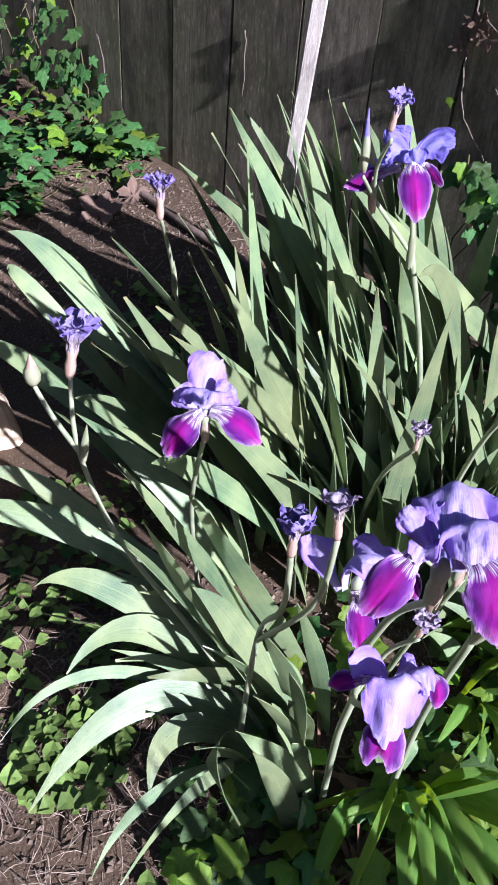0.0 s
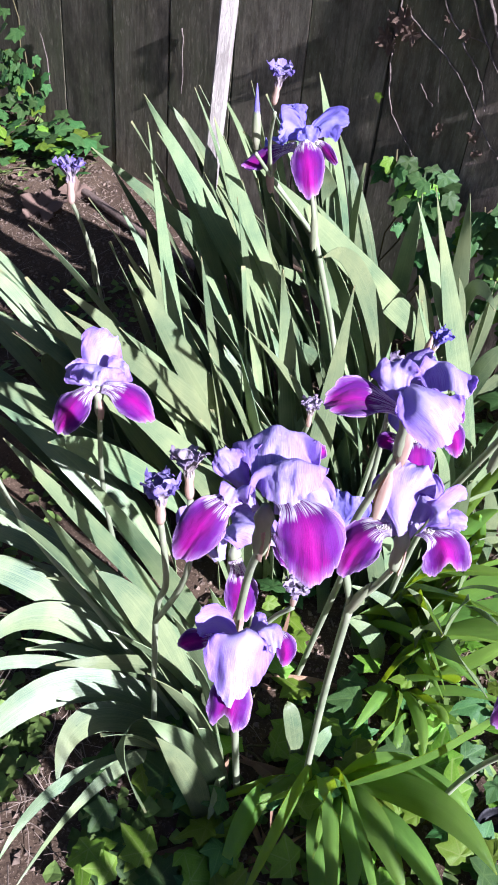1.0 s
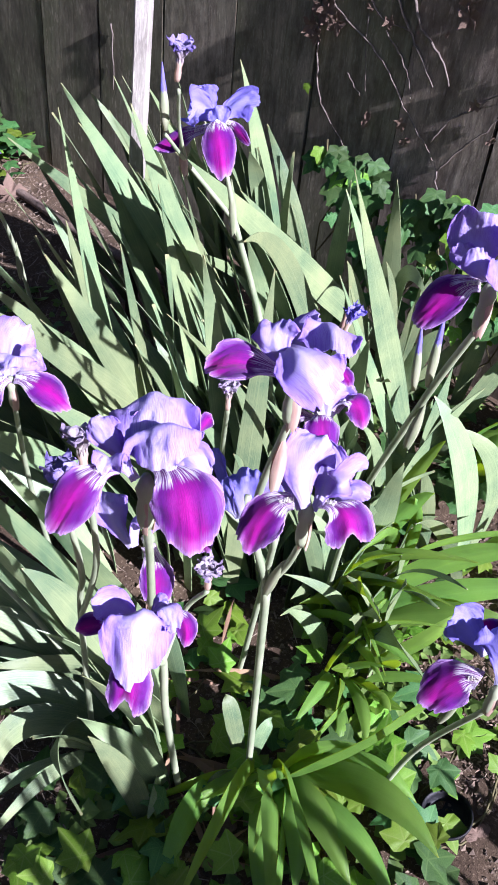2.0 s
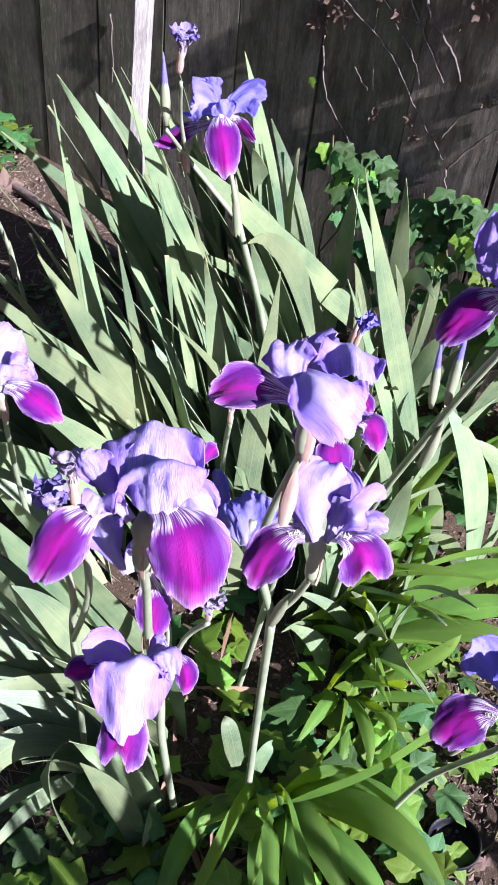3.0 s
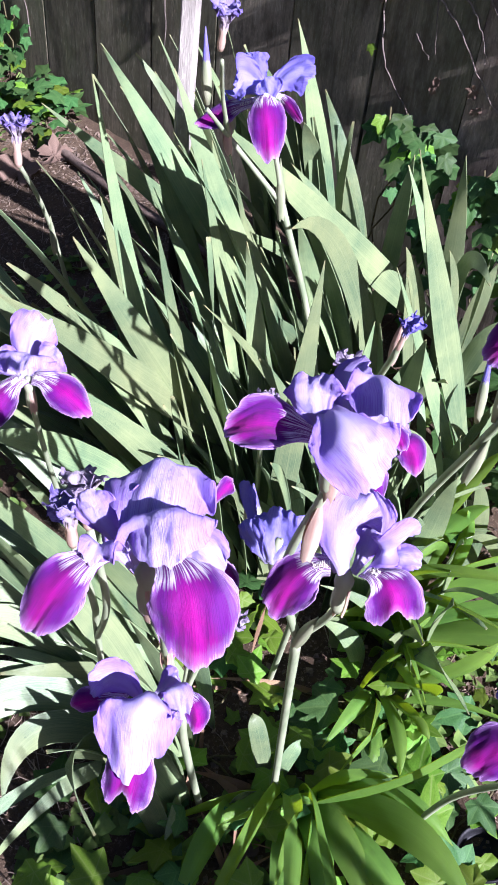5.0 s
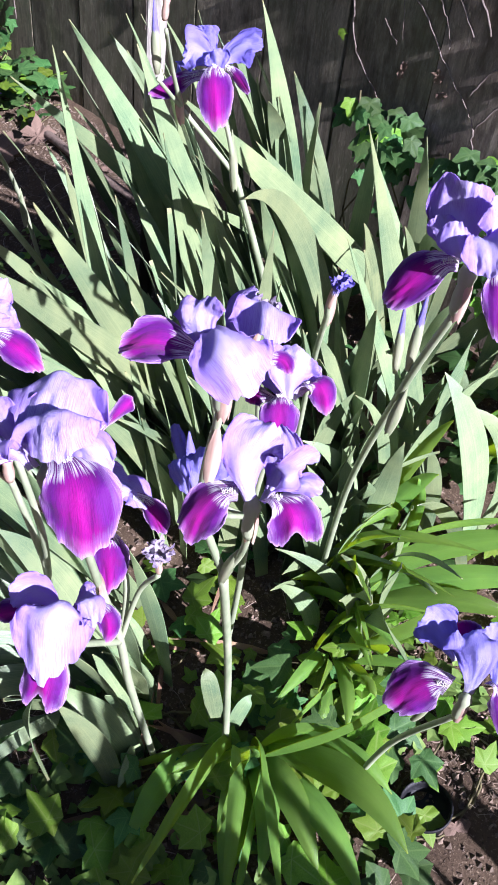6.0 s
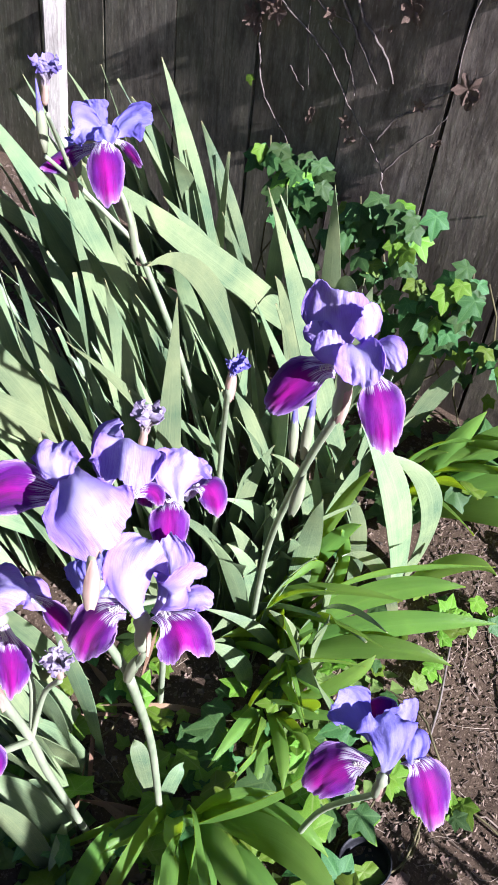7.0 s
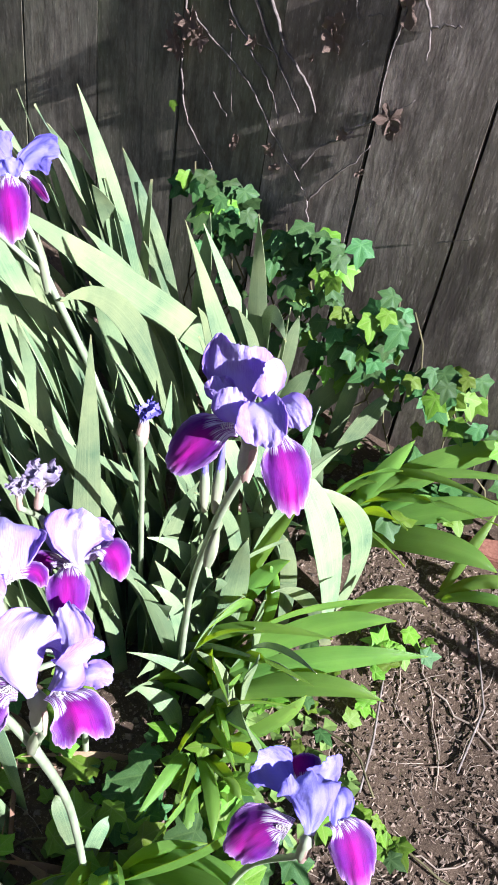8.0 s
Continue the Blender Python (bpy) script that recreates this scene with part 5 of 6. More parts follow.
def stalk_spent(label, base, pts, head, axis, size, seed, material):
    s, b = stalk(label, base, "spent iris stalks")
    h = Vector(head) - b
    stem(s, [(0, 0, 0)] + rel(b, *pts) + [h - Vector(axis).normalized() * 0.03 * size], 0.0075, 0.005)
    wilted_bloom(s, h, axis, size, seed, material)
    return s, b


stalk_two_heads()
stalk_big()
stalk_behind_centre()
stalk_right()
stalk_low_blue()
stalk_tall_back()
stalk_left()
sp, bb = stalk_spent("pale iris stalk with a shrivelled dark violet bloom", (-0.223, 0.709), [(-0.398, 0.652, 0.213), (-0.507, 0.585, 0.408), (-0.560, 0.558, 0.575)], (-0.590, 0.580, 0.725), (0.0, 0.2, 1), 1.15, 3, WILTED)
bud(sp, rel(bb, (-0.616, 0.531, 0.675))[0], (0, 0, 1), 0.05, 0.011, 2, SPATHE)
stem(sp, rel(bb, (-0.558, 0.560, 0.570), (-0.59, 0.54, 0.63), (-0.616, 0.531, 0.675)), 0.006, 0.005, "side_stem")
bract(sp, rel(bb, (-0.555, 0.560, 0.56))[0], (0.1, 0.1, 1), 40, 0.07, 3)
sp, bb = stalk_spent("thin iris stalk with a withered blue bloom", (-0.963, 1.114), [(-0.904, 1.008, 0.519)], (-0.820, 0.908, 0.757), (-0.1, 0.1, 1), 1.0, 6, WILTED)
bract(sp, rel(bb, (-0.895, 1.0, 0.50))[0], (0.1, -0.1, 1), 40, 0.08, 2)
sp, bb = stalk_spent("branching iris stalk with two withered blooms", (-0.279, 0.652), [(-0.234, 0.614, 0.427), (-0.165, 0.571, 0.609)], (-0.140, 0.540, 0.780), (0.0, 0.0, 1), 0.8, 7, WILTED)
stem(sp, rel(bb, (-0.234, 0.614, 0.427), (-0.11, 0.55, 0.69), (-0.075, 0.518, 0.848)), 0.006, 0.0045, "side_stem")
wilted_bloom(sp, rel(bb, (-0.078, 0.518, 0.875))[0], (-0.2, 0.1, 1), 0.62, 11, WILTED_PALE)
stalk_spent("short iris stalk with a dry shrivelled bud", (-0.461, 1.143), [(-0.33, 0.98, 0.43)], (-0.195, 0.827, 0.708), (0.0, 0.0, 1), 0.55, 12, WILTED_PALE)
sp, bb = stalk_spent("slim iris stalk with a half-closed purple bloom", (-0.327, 1.188), [(-0.210, 1.039, 0.557)], (-0.093, 0.903, 0.835), (0.15, 0.1, 1), 0.5, 15, STANDARD_BLUE)
bract(sp, rel(bb, (-0.12, 0.935, 0.77))[0], (0.1, -0.1, 1), 10, 0.06, 8)


# ---- ivy ----
def ivy_leaf_mesh(seed, material):
    """A five-lobed ivy leaf, 1 m across its lobes, tip along x, dished between the ribs; u is the distance from a rib."""
    rng = random.Random(seed)
    lobes = [(0, 1.22), (58, 0.84), (-58, 0.84), (118, 0.54), (-118, 0.54)]
    bm = bmesh.new()
    uvl = bm.loops.layers.uv.new("UVMap")
    ring = []
    for a, r in sorted(lobes):
        ring.append((a, r * rng.uniform(0.9, 1.08), 0.0))
    order = []
    for k, (a, r, _) in enumerate(ring):
        order.append((a, r, 0.0))
        nxt = ring[(k + 1) % len(ring)]
        a2 = nxt[0] if k < len(ring) - 1 else nxt[0] + 360
        gap = (a + a2) / 2
        deep = 0.20 if k == len(ring) - 1 else rng.uniform(0.55, 0.66) * min(1.0, (r + nxt[1]) / 1.6)
        order.append((a + (gap - a) * 0.45, (r + deep) / 2 * 0.97, 0.5))
        order.append((gap, deep, 1.0))
        order.append((a2 - (a2 - gap) * 0.45, (nxt[1] + deep) / 2 * 0.97, 0.5))
    centre = bm.verts.new((0, 0, 0.0))
    mid, out = [], []
    for a, r, u in order:
        c, s = math.cos(radians(a)), math.sin(radians(a))
        mid.append(bm.verts.new((0.5 * r * c, 0.5 * r * s, 0.045 * (u - 0.3) + 0.02 * rng.uniform(-1, 1))))
        out.append(bm.verts.new((r * c, r * s, -0.10 * r * r + 0.05 * (u - 0.4) + 0.05 * rng.uniform(-1, 1))))
    n = len(order)
    for k in range(n):
        q = (k + 1) % n
        f = bm.faces.new((centre, mid[k], mid[q]))
        for l, uu in zip(f.loops, (0, order[k][2], order[q][2])):
            l[uvl].uv = (uu * 0.5, 0)
        f = bm.faces.new((mid[k], out[k], out[q], mid[q]))
        for l, uu in zip(f.loops, (order[k][2], order[k][2], order[q][2], order[q][2])):
            l[uvl].uv = (uu * 0.6, 0)
    geom = bmesh.ops.extrude_face_region(bm, geom=bm.faces[:])
    for v in geom["geom"]:
        if isinstance(v, bmesh.types.BMVert):
            v.co.z -= 0.012
    bmesh.ops.recalc_face_normals(bm, faces=bm.faces)
    for e in bm.edges:
        e.smooth = e.calc_face_angle(0) < 0.9
    return mesh_of("ivy_leaf", bm, material)


IVY_LEAVES = [ivy_leaf_mesh(k, IVY) for k in range(4)]
IVY_YOUNG = [ivy_leaf_mesh(k + 20, IVY_LIGHT) for k in range(3)]


def put_leaf(parent, origin, at, normal, heading, size, rng, young=False, name="leaf"):
    n = Vector(normal).normalized()
    ref = Vector((math.cos(heading), math.sin(heading), 0)) if abs(n.z) > 0.7 else Vector((math.cos(heading), 0, math.sin(heading)))
    x = (ref - n * ref.dot(n)).normalized()
    rot = Matrix((x, n.cross(x), n)).transposed().to_4x4()
    ob = new(name, rng.choice(IVY_YOUNG if young else IVY_LEAVES))
    ob.parent = parent
    ob.matrix_basis = Matrix.Translation(Vector(at) - origin) @ rot @ Matrix.Scale(size, 4)
    return ob


def ivy_on_fence(label, spots, count, seed, young_share, lift=(0.02, 0.09)):
    """Ivy leaves over parts of the fence; spots: (x, z, radius x, radius z)."""
    rng = random.Random(seed)
    o = Vector((spots[0][0], FENCE_Y, ground(spots[0][0], FENCE_Y)))
    top = thing("ivy", label, "ivy", o, "ivy")
    for k in range(count):
        sx, sz, rx, rz = rng.choice(spots)
        a, r = rng.uniform(0, 6.28), math.sqrt(rng.random())
        x, z = sx + rx * r * math.cos(a), sz + rz * r * math.sin(a)
        y = FENCE_Y - rng.uniform(*lift) - 0.02
        if z < ground(x, y) + 0.01:
            continue
        nrm = (rng.uniform(-0.4, 1.1), -1, rng.uniform(0.2, 1.3))
        put_leaf(top, o, (x, y, z), nrm, rng.choice((-1.57, rng.uniform(-2.6, -0.5))), rng.uniform(0.024, 0.044), rng, rng.random() < young_share)
    for k in range(max(3, count // 14)):
        sx, sz, rx, rz = rng.choice(spots)
        p = Vector((sx + rng.uniform(-rx, rx) * 0.7, FENCE_Y - 0.03, 0.13))
        path = [p + Vector((0.03 * math.sin(i * 1.3 + k), rng.uniform(-0.02, 0.005), i * max(0.02, (sz + rz * 0.6 - 0.13) / 7))) - o for i in range(8)]
        part("runner", tube(path, 0.0022, 5), VINE_GREEN, top)
    return top


def ivy_on_ground(label, spots, count, seed, young_share, size=(0.028, 0.056), height=(0.015, 0.07)):
    """Ivy leaves over the soil; spots: (x, y, radius)."""
    rng = random.Random(seed)
    o = Vector((spots[0][0], spots[0][1], ground(spots[0][0], spots[0][1])))
    top = thing("ivy", label, "ivy", o, "ivy")
    for k in range(count):
        sx, sy, r0 = rng.choice(spots)
        a, r = rng.uniform(0, 6.28), r0 * math.sqrt(rng.random())
        x, y = sx + r * math.cos(a), sy + r * math.sin(a)
        if y > FENCE_Y - 0.03:
            continue
        nrm = (rng.uniform(-0.45, 0.55), rng.uniform(-0.6, 0.35), 1)
        put_leaf(top, o, (x, y, ground(x, y) + rng.uniform(*height)), nrm, rng.uniform(0, 6.28), rng.uniform(*size), rng, rng.random() < young_share)
    for k in range(max(3, count // 12)):
        sx, sy, r0 = rng.choice(spots)
        x, y, a = sx + rng.uniform(-r0, r0) * 0.7, sy + rng.uniform(-r0, r0) * 0.7, rng.uniform(0, 6.28)
        path = []
        for i in range(8):
            if y > FENCE_Y - 0.03:
                break
            path.append(Vector((x, y, ground(x, y) + 0.012 + 0.008 * math.sin(i + k))) - o)
            a += rng.uniform(-0.5, 0.5)
            x, y = x + 0.03 * math.cos(a), y + 0.03 * math.sin(a)
        if len(path) > 2:
            part("runner", tube(path, 0.002, 5), VINE_GREEN, top)
    return top


ivy_on_fence("glossy green ivy climbing the foot of the fence", [(-0.76, 0.605, 0.05, 0.035), (-0.70, 0.59, 0.06, 0.05), (-0.64, 0.58, 0.05, 0.05), (-0.68, 0.53, 0.06, 0.05), (-0.52, 0.55, 0.06, 0.05), (-0.45, 0.60, 0.06, 0.04), (-0.38, 0.59, 0.06, 0.05), (-0.41, 0.53, 0.07, 0.05), (-0.50, 0.48, 0.08, 0.06), (-0.56, 0.39, 0.14, 0.08)], 140, 1, 0.15)
ivy_on_fence("bright ivy sprawling low along the fence", [(-0.235, 0.53, 0.04, 0.03), (-0.19, 0.51, 0.04, 0.04), (-0.30, 0.47, 0.06, 0.04), (-0.20, 0.43, 0.06, 0.04), (-0.28, 0.41, 0.07, 0.05), (-0.10, 0.45, 0.05, 0.03), (-0.05, 0.45, 0.04, 0.04), (-0.34, 0.38, 0.08, 0.06), (0.03, 0.40, 0.06, 0.05), (-0.05, 0.32, 0.14, 0.06), (0.16, 0.27, 0.12, 0.05)], 105, 2, 0.36, (0.03, 0.12))
ivy_on_fence("dark green ivy climbing the weathered boards", [(-2.62, 0.42, 0.25, 0.12), (-2.45, 0.50, 0.10, 0.14), (-2.85, 0.32, 0.3, 0.12), (-2.35, 0.36, 0.12, 0.10), (-3.1, 0.35, 0.3, 0.14)], 130, 3, 0.1, (0.02, 0.14))
ivy_on_ground("mixed dark and yellow-green ivy over soil", [(-2.45, 1.62, 0.25), (-2.20, 1.68, 0.14), (-2.02, 1.70, 0.10), (-2.75, 1.5, 0.3), (-2.5, 1.35, 0.16), (-2.30, 1.44, 0.18), (-2.12, 1.30, 0.12), (-2.3, 1.55, 0.2)], 290, 4, 0.20, (0.030, 0.054), (0.02, 0.14))
ivy_on_ground("ivy carpet under the iris stalks", [(0.02, 0.90, 0.12), (-0.08, 0.98, 0.12), (0.10, 1.02, 0.12), (-0.02, 0.78, 0.10), (0.16, 0.90, 0.10), (-0.28, 0.88, 0.10), (-0.33, 0.98, 0.10)], 78, 5, 0.6)
ivy_on_ground("ivy carpet along the front of the bed", [(0.0, 0.60, 0.12), (-0.15, 0.55, 0.12), (0.12, 0.70, 0.12), (0.25, 0.82, 0.10), (-0.05, 0.50, 0.1), (-0.22, 0.66, 0.08)], 84, 6, 0.5)
ivy_on_ground("dark ivy between iris fans and fence", [(-0.35, 1.68, 0.14), (-0.60, 1.68, 0.14), (-0.15, 1.62, 0.14), (-0.05, 1.70, 0.10), (-0.2, 1.45, 0.12)], 70, 7, 0.12, (0.035, 0.06), (0.02, 0.10))
ivy_on_ground("scattered ivy and weeds on bare soil", [(-0.62, 0.48, 0.14), (-0.80, 0.62, 0.12), (-1.05, 1.2, 0.15), (-1.3, 1.35, 0.16)], 44, 8, 0.3, (0.014, 0.032), (0.006, 0.03))
ivy_on_ground("young ivy sprigs on sunlit soil", [(0.05, 1.32, 0.10), (0.12, 1.42, 0.06), (0.27, 1.12, 0.05), (0.02, 1.2, 0.08), (-0.08, 0.98, 0.08), (-0.14, 0.84, 0.08)], 64, 9, 0.75, (0.018, 0.036), (0.01, 0.05))


# ---- vines on the fence ----
def vine(label, pts, r, seed):
    rng = random.Random(seed)
    o = Vector((pts[0][0], FENCE_Y, pts[0][1]))
    path = []
    for (x0, z0), (x1, z1) in zip(pts, pts[1:]):
        for k in range(5):
            s = k / 5
            path.append(Vector((x0 + (x1 - x0) * s + 0.006 * noise.noise((x0 + s * 3, z0 * 7, seed)), FENCE_Y - 0.003 - 0.003 * abs(noise.noise((s * 2, z0, seed))), z0 + (z1 - z0) * s + 0.006 * noise.noise((x1 * 5, s * 4, seed + 3)))) - o)
    path.append(Vector((pts[-1][0], FENCE_Y - 0.006, pts[-1][1])) - o)
    n = len(path)
    ob = part("vine", tube(path, [0.8 * r * (1 - 0.6 * i / n) for i in range(n)], 6), VINE)
    ob.location = o
    return tagged(ob, label, "vine", "dead vines")


VL = "thin dead vine clinging to the fence boards"
vine(VL, [(-0.893, 0.984), (-0.890, 0.824), (-0.881, 0.740), (-0.861, 0.685), (-0.775, 0.610)], 0.0035, 1)
vine(VL, [(-0.753, 1.016), (-0.717, 0.967), (-0.656, 0.890), (-0.626, 0.856), (-0.573, 0.800)], 0.0045, 2)
vine(VL, [(-0.700, 1.028), (-0.678, 0.977), (-0.629, 0.898), (-0.568, 0.856), (-0.537, 0.812)], 0.0055, 3)
vine(VL, [(-0.869, 0.908), (-0.838, 0.884), (-0.743, 0.839), (-0.687, 0.800), (-0.641, 0.749), (-0.595, 0.707), (-0.544, 0.665), (-0.518, 0.634)], 0.003, 4)
vine(VL, [(-0.518, 0.634), (-0.475, 0.701), (-0.431, 0.751), (-0.404, 0.794)], 0.003, 5)
vine(VL, [(-0.550, 0.693), (-0.521, 0.747), (-0.472, 0.783), (-0.424, 0.827)], 0.0035, 6)
vine(VL, [(-0.384, 1.101), (-0.363, 1.056), (-0.342, 1.017), (-0.335, 0.967)], 0.0045, 7)
vine(VL, [(-0.342, 1.017), (-0.315, 1.028), (-0.288, 1.032)], 0.003, 8)
vine(VL, [(-0.396, 1.039), (-0.398, 1.002), (-0.405, 0.962), (-0.405, 0.873), (-0.399, 0.813)], 0.0028, 9)
vine(VL, [(-0.788, 0.969), (-0.770, 0.929), (-0.728, 0.896), (-0.656, 0.890)], 0.0035, 10)
vine(VL, [(-0.797, 0.771), (-0.773, 0.747), (-0.752, 0.732)], 0.002, 11)
vine(VL, [(-0.765, 0.894), (-0.758, 0.820), (-0.739, 0.746)], 0.0018, 12)
vine(VL, [(-0.424, 0.827), (-0.377, 0.859), (-0.336, 0.900)], 0.002, 13)
vine(VL, [(-0.506, 1.038), (-0.491, 1.005), (-0.481, 0.985)], 0.0025, 14)
vine(VL, [(-0.467, 1.004), (-0.448, 1.013), (-0.430, 1.014)], 0.002, 15)
vine(VL, [(-0.220, 0.669), (-0.189, 0.687), (-0.150, 0.706)], 0.0018, 16)
vine(VL, [(-0.466, 0.956), (-0.451, 0.968), (-0.454, 0.956)], 0.0015, 17)
vine(VL, [(-0.715, 0.876), (-0.665, 0.837), (-0.635, 0.797), (-0.621, 0.762)], 0.0028, 18)
vine(VL, [(-0.518, 0.634), (-0.515, 0.608), (-0.499, 0.589)], 0.003, 19)
vine(VL, [(-2.9, 0.75), (-2.8, 0.6), (-2.75, 0.45)], 0.005, 22)
vine(VL, [(-2.700, 0.479), (-2.763, 0.416), (-2.767, 0.355)], 0.003, 50)
vine(VL, [(-2.324, 0.329), (-2.333, 0.422), (-2.360, 0.488)], 0.003, 51)
vine(VL, [(-1.618, 0.684), (-1.614, 0.617), (-1.614, 0.506)], 0.003, 52)
sprig = thing("ivy_sprig", "single pale ivy leaf clinging to a dead vine", "ivy", (-0.905, FENCE_Y, 0.715), "ivy")
put_leaf(sprig, Vector((-0.905, FENCE_Y, 0.715)), (-0.905, FENCE_Y - 0.006, 0.715), (0.1, -1, 0.3), -1.2, 0.017, random.Random(1), True)


def dead_leaf(label, at, normal, heading, size, seed, maple=False, group="fallen leaves"):
    """A dry lobed leaf with curled margins."""
    rng = random.Random(seed)
    bm = bmesh.new()
    n = 40
    ring = []
    for k in range(n):
        a = 2 * math.pi * k / n
        if maple:
            r = 0.74 + 0.17 * math.cos(5 * a) + 0.07 * math.cos(15 * a + 0.6) + 0.04 * math.sin(23 * a)
            r *= 0.45 if abs(a - math.pi) < 0.22 else 1
        else:
            r = 0.55 + 0.3 * math.cos(2 * a) + 0.05 * math.cos(9 * a)
        ring.append((r * math.cos(a), r * math.sin(a)))
    c = bm.verts.new((0, 0, 0))
    curl, tw = rng.uniform(0.25, 0.6), rng.uniform(-0.6, 0.6)

    def lift(x, y):
        return curl * y * y * (1 + tw * x) + 0.26 * noise.noise((x * 2.6, y * 2.6, seed)) + 0.12 * x * x

    mid = [bm.verts.new((x * 0.55, y * 0.55, lift(x * 0.55, y * 0.55))) for x, y in ring]
    out = [bm.verts.new((x, y, lift(x, y))) for x, y in ring]
    for k in range(n):
        q = (k + 1) % n
        bm.faces.new((c, mid[k], mid[q]))
        bm.faces.new((mid[k], out[k], out[q], mid[q]))
    g = bmesh.ops.extrude_face_region(bm, geom=bm.faces[:])
    for v in g["geom"]:
        if isinstance(v, bmesh.types.BMVert):
            v.co.z -= 0.012
    tube([Vector((-0.2, 0, 0)), Vector((-0.7, 0.05, 0.03)), Vector((-1.05, 0.12, 0.05))], [0.02, 0.016, 0.012], 5, bm)
    bmesh.ops.recalc_face_normals(bm, faces=bm.faces)
    for e in bm.edges:
        e.smooth = e.calc_face_angle(0) < 0.9
    ob = part("dead_leaf", bm, DRY_LEAF)
    nv = Vector(normal).normalized()
    ref = Vector((math.cos(heading), math.sin(heading), 0)) if abs(nv.z) > 0.7 else Vector((math.cos(heading), 0, math.sin(heading)))
    x = (ref - nv * ref.dot(nv)).normalized()
    ob.matrix_world = Matrix.Translation(at) @ Matrix((x, nv.cross(x), nv)).transposed().to_4x4() @ Matrix.Scale(size, 4)
    return tagged(ob, label, "leaf", group)


def on_soil(x, y, h=0.006):
    return (x, y, ground(x, y) + h)


dead_leaf("large brown fallen maple leaf lying on soil", on_soil(-1.87, 1.485, 0.015), (0.2, -0.3, 1), 2.2, 0.085, 1, True)
dead_leaf("brown curled leaf on bare soil", on_soil(-1.85, 1.60, 0.02), (0.3, -0.5, 1), 1.2, 0.06, 2, True)
dead_leaf("brown shrivelled leaf caught on the fence", (-0.532, FENCE_Y - 0.006, 0.978), (-0.10, -1, 0.00), -2.6, 0.030, 40, False, "dead leaves on the fence")
dead_leaf("brown shrivelled leaf caught on the fence", (-0.526, FENCE_Y - 0.006, 0.946), (-0.03, -1, 0.10), -0.8, 0.028, 41, True, "dead leaves on the fence")
dead_leaf("russet leaf caught on the fence", (-0.390, FENCE_Y - 0.006, 1.033), (0.03, -1, 0.03), -1.2, 0.036, 42, False, "dead leaves on the fence")
dead_leaf("brown shrivelled leaf caught on the fence", (-0.377, FENCE_Y - 0.006, 0.852), (0.10, -1, 0.14), -1.6, 0.032, 43, True, "dead leaves on the fence")
dead_leaf("brown shrivelled leaf caught on the fence", (-0.363, FENCE_Y - 0.006, 0.835), (-0.07, -1, 0.07), -2.0, 0.024, 44, False, "dead leaves on the fence")
dead_leaf("brown shrivelled leaf caught on the fence", (-0.845, FENCE_Y - 0.006, 0.863), (0.00, -1, 0.00), -2.4, 0.030, 45, True, "dead leaves on the fence")
dead_leaf("brown shrivelled leaf caught on the fence", (-0.890, FENCE_Y - 0.006, 0.872), (0.07, -1, 0.10), -0.6, 0.034, 46, False, "dead leaves on the fence")
dead_leaf("brown shrivelled leaf caught on the fence", (-0.914, FENCE_Y - 0.006, 0.844), (-0.10, -1, 0.03), -1.0, 0.028, 47, True, "dead leaves on the fence")
dead_leaf("brown shrivelled leaf caught on the fence", (-0.871, FENCE_Y - 0.006, 0.888), (-0.03, -1, 0.14), -1.4, 0.030, 48, True, "dead leaves on the fence")
dead_leaf("brown shrivelled leaf caught on the fence", (-0.723, FENCE_Y - 0.006, 0.688), (0.03, -1, 0.07), -1.8, 0.022, 49, False, "dead leaves on the fence")
dead_leaf("brown shrivelled leaf caught on the fence", (-0.631, FENCE_Y - 0.006, 0.705), (0.10, -1, 0.00), -2.2, 0.018, 50, True, "dead leaves on the fence")
dead_leaf("brown shrivelled leaf caught on the fence", (-0.612, FENCE_Y - 0.006, 0.673), (-0.07, -1, 0.10), -2.6, 0.017, 51, False, "dead leaves on the fence")
dead_leaf("brown shrivelled leaf caught on the fence", (-0.467, FENCE_Y - 0.006, 0.794), (0.00, -1, 0.03), -0.8, 0.016, 52, True, "dead leaves on the fence")
dead_leaf("brown shrivelled leaf caught on the fence", (-0.708, FENCE_Y - 0.006, 0.895), (0.07, -1, 0.14), -1.2, 0.016, 53, True, "dead leaves on the fence")
dead_leaf("brown shrivelled leaf caught on the fence", (-0.896, FENCE_Y - 0.006, 0.826), (-0.10, -1, 0.07), -1.6, 0.026, 54, True, "dead leaves on the fence")
dead_leaf("brown shrivelled leaf caught on the fence", (-0.566, FENCE_Y - 0.006, 0.905), (-0.03, -1, 0.00), -2.0, 0.010, 55, False, "dead leaves on the fence")
dead_leaf("brown shrivelled leaf caught on the fence", (-0.412, FENCE_Y - 0.006, 0.736), (0.03, -1, 0.10), -2.4, 0.014, 56, False, "dead leaves on the fence")
dead_leaf("brown shrivelled leaf caught on the fence", (-0.763, FENCE_Y - 0.006, 0.911), (0.10, -1, 0.03), -0.6, 0.012, 57, False, "dead leaves on the fence")
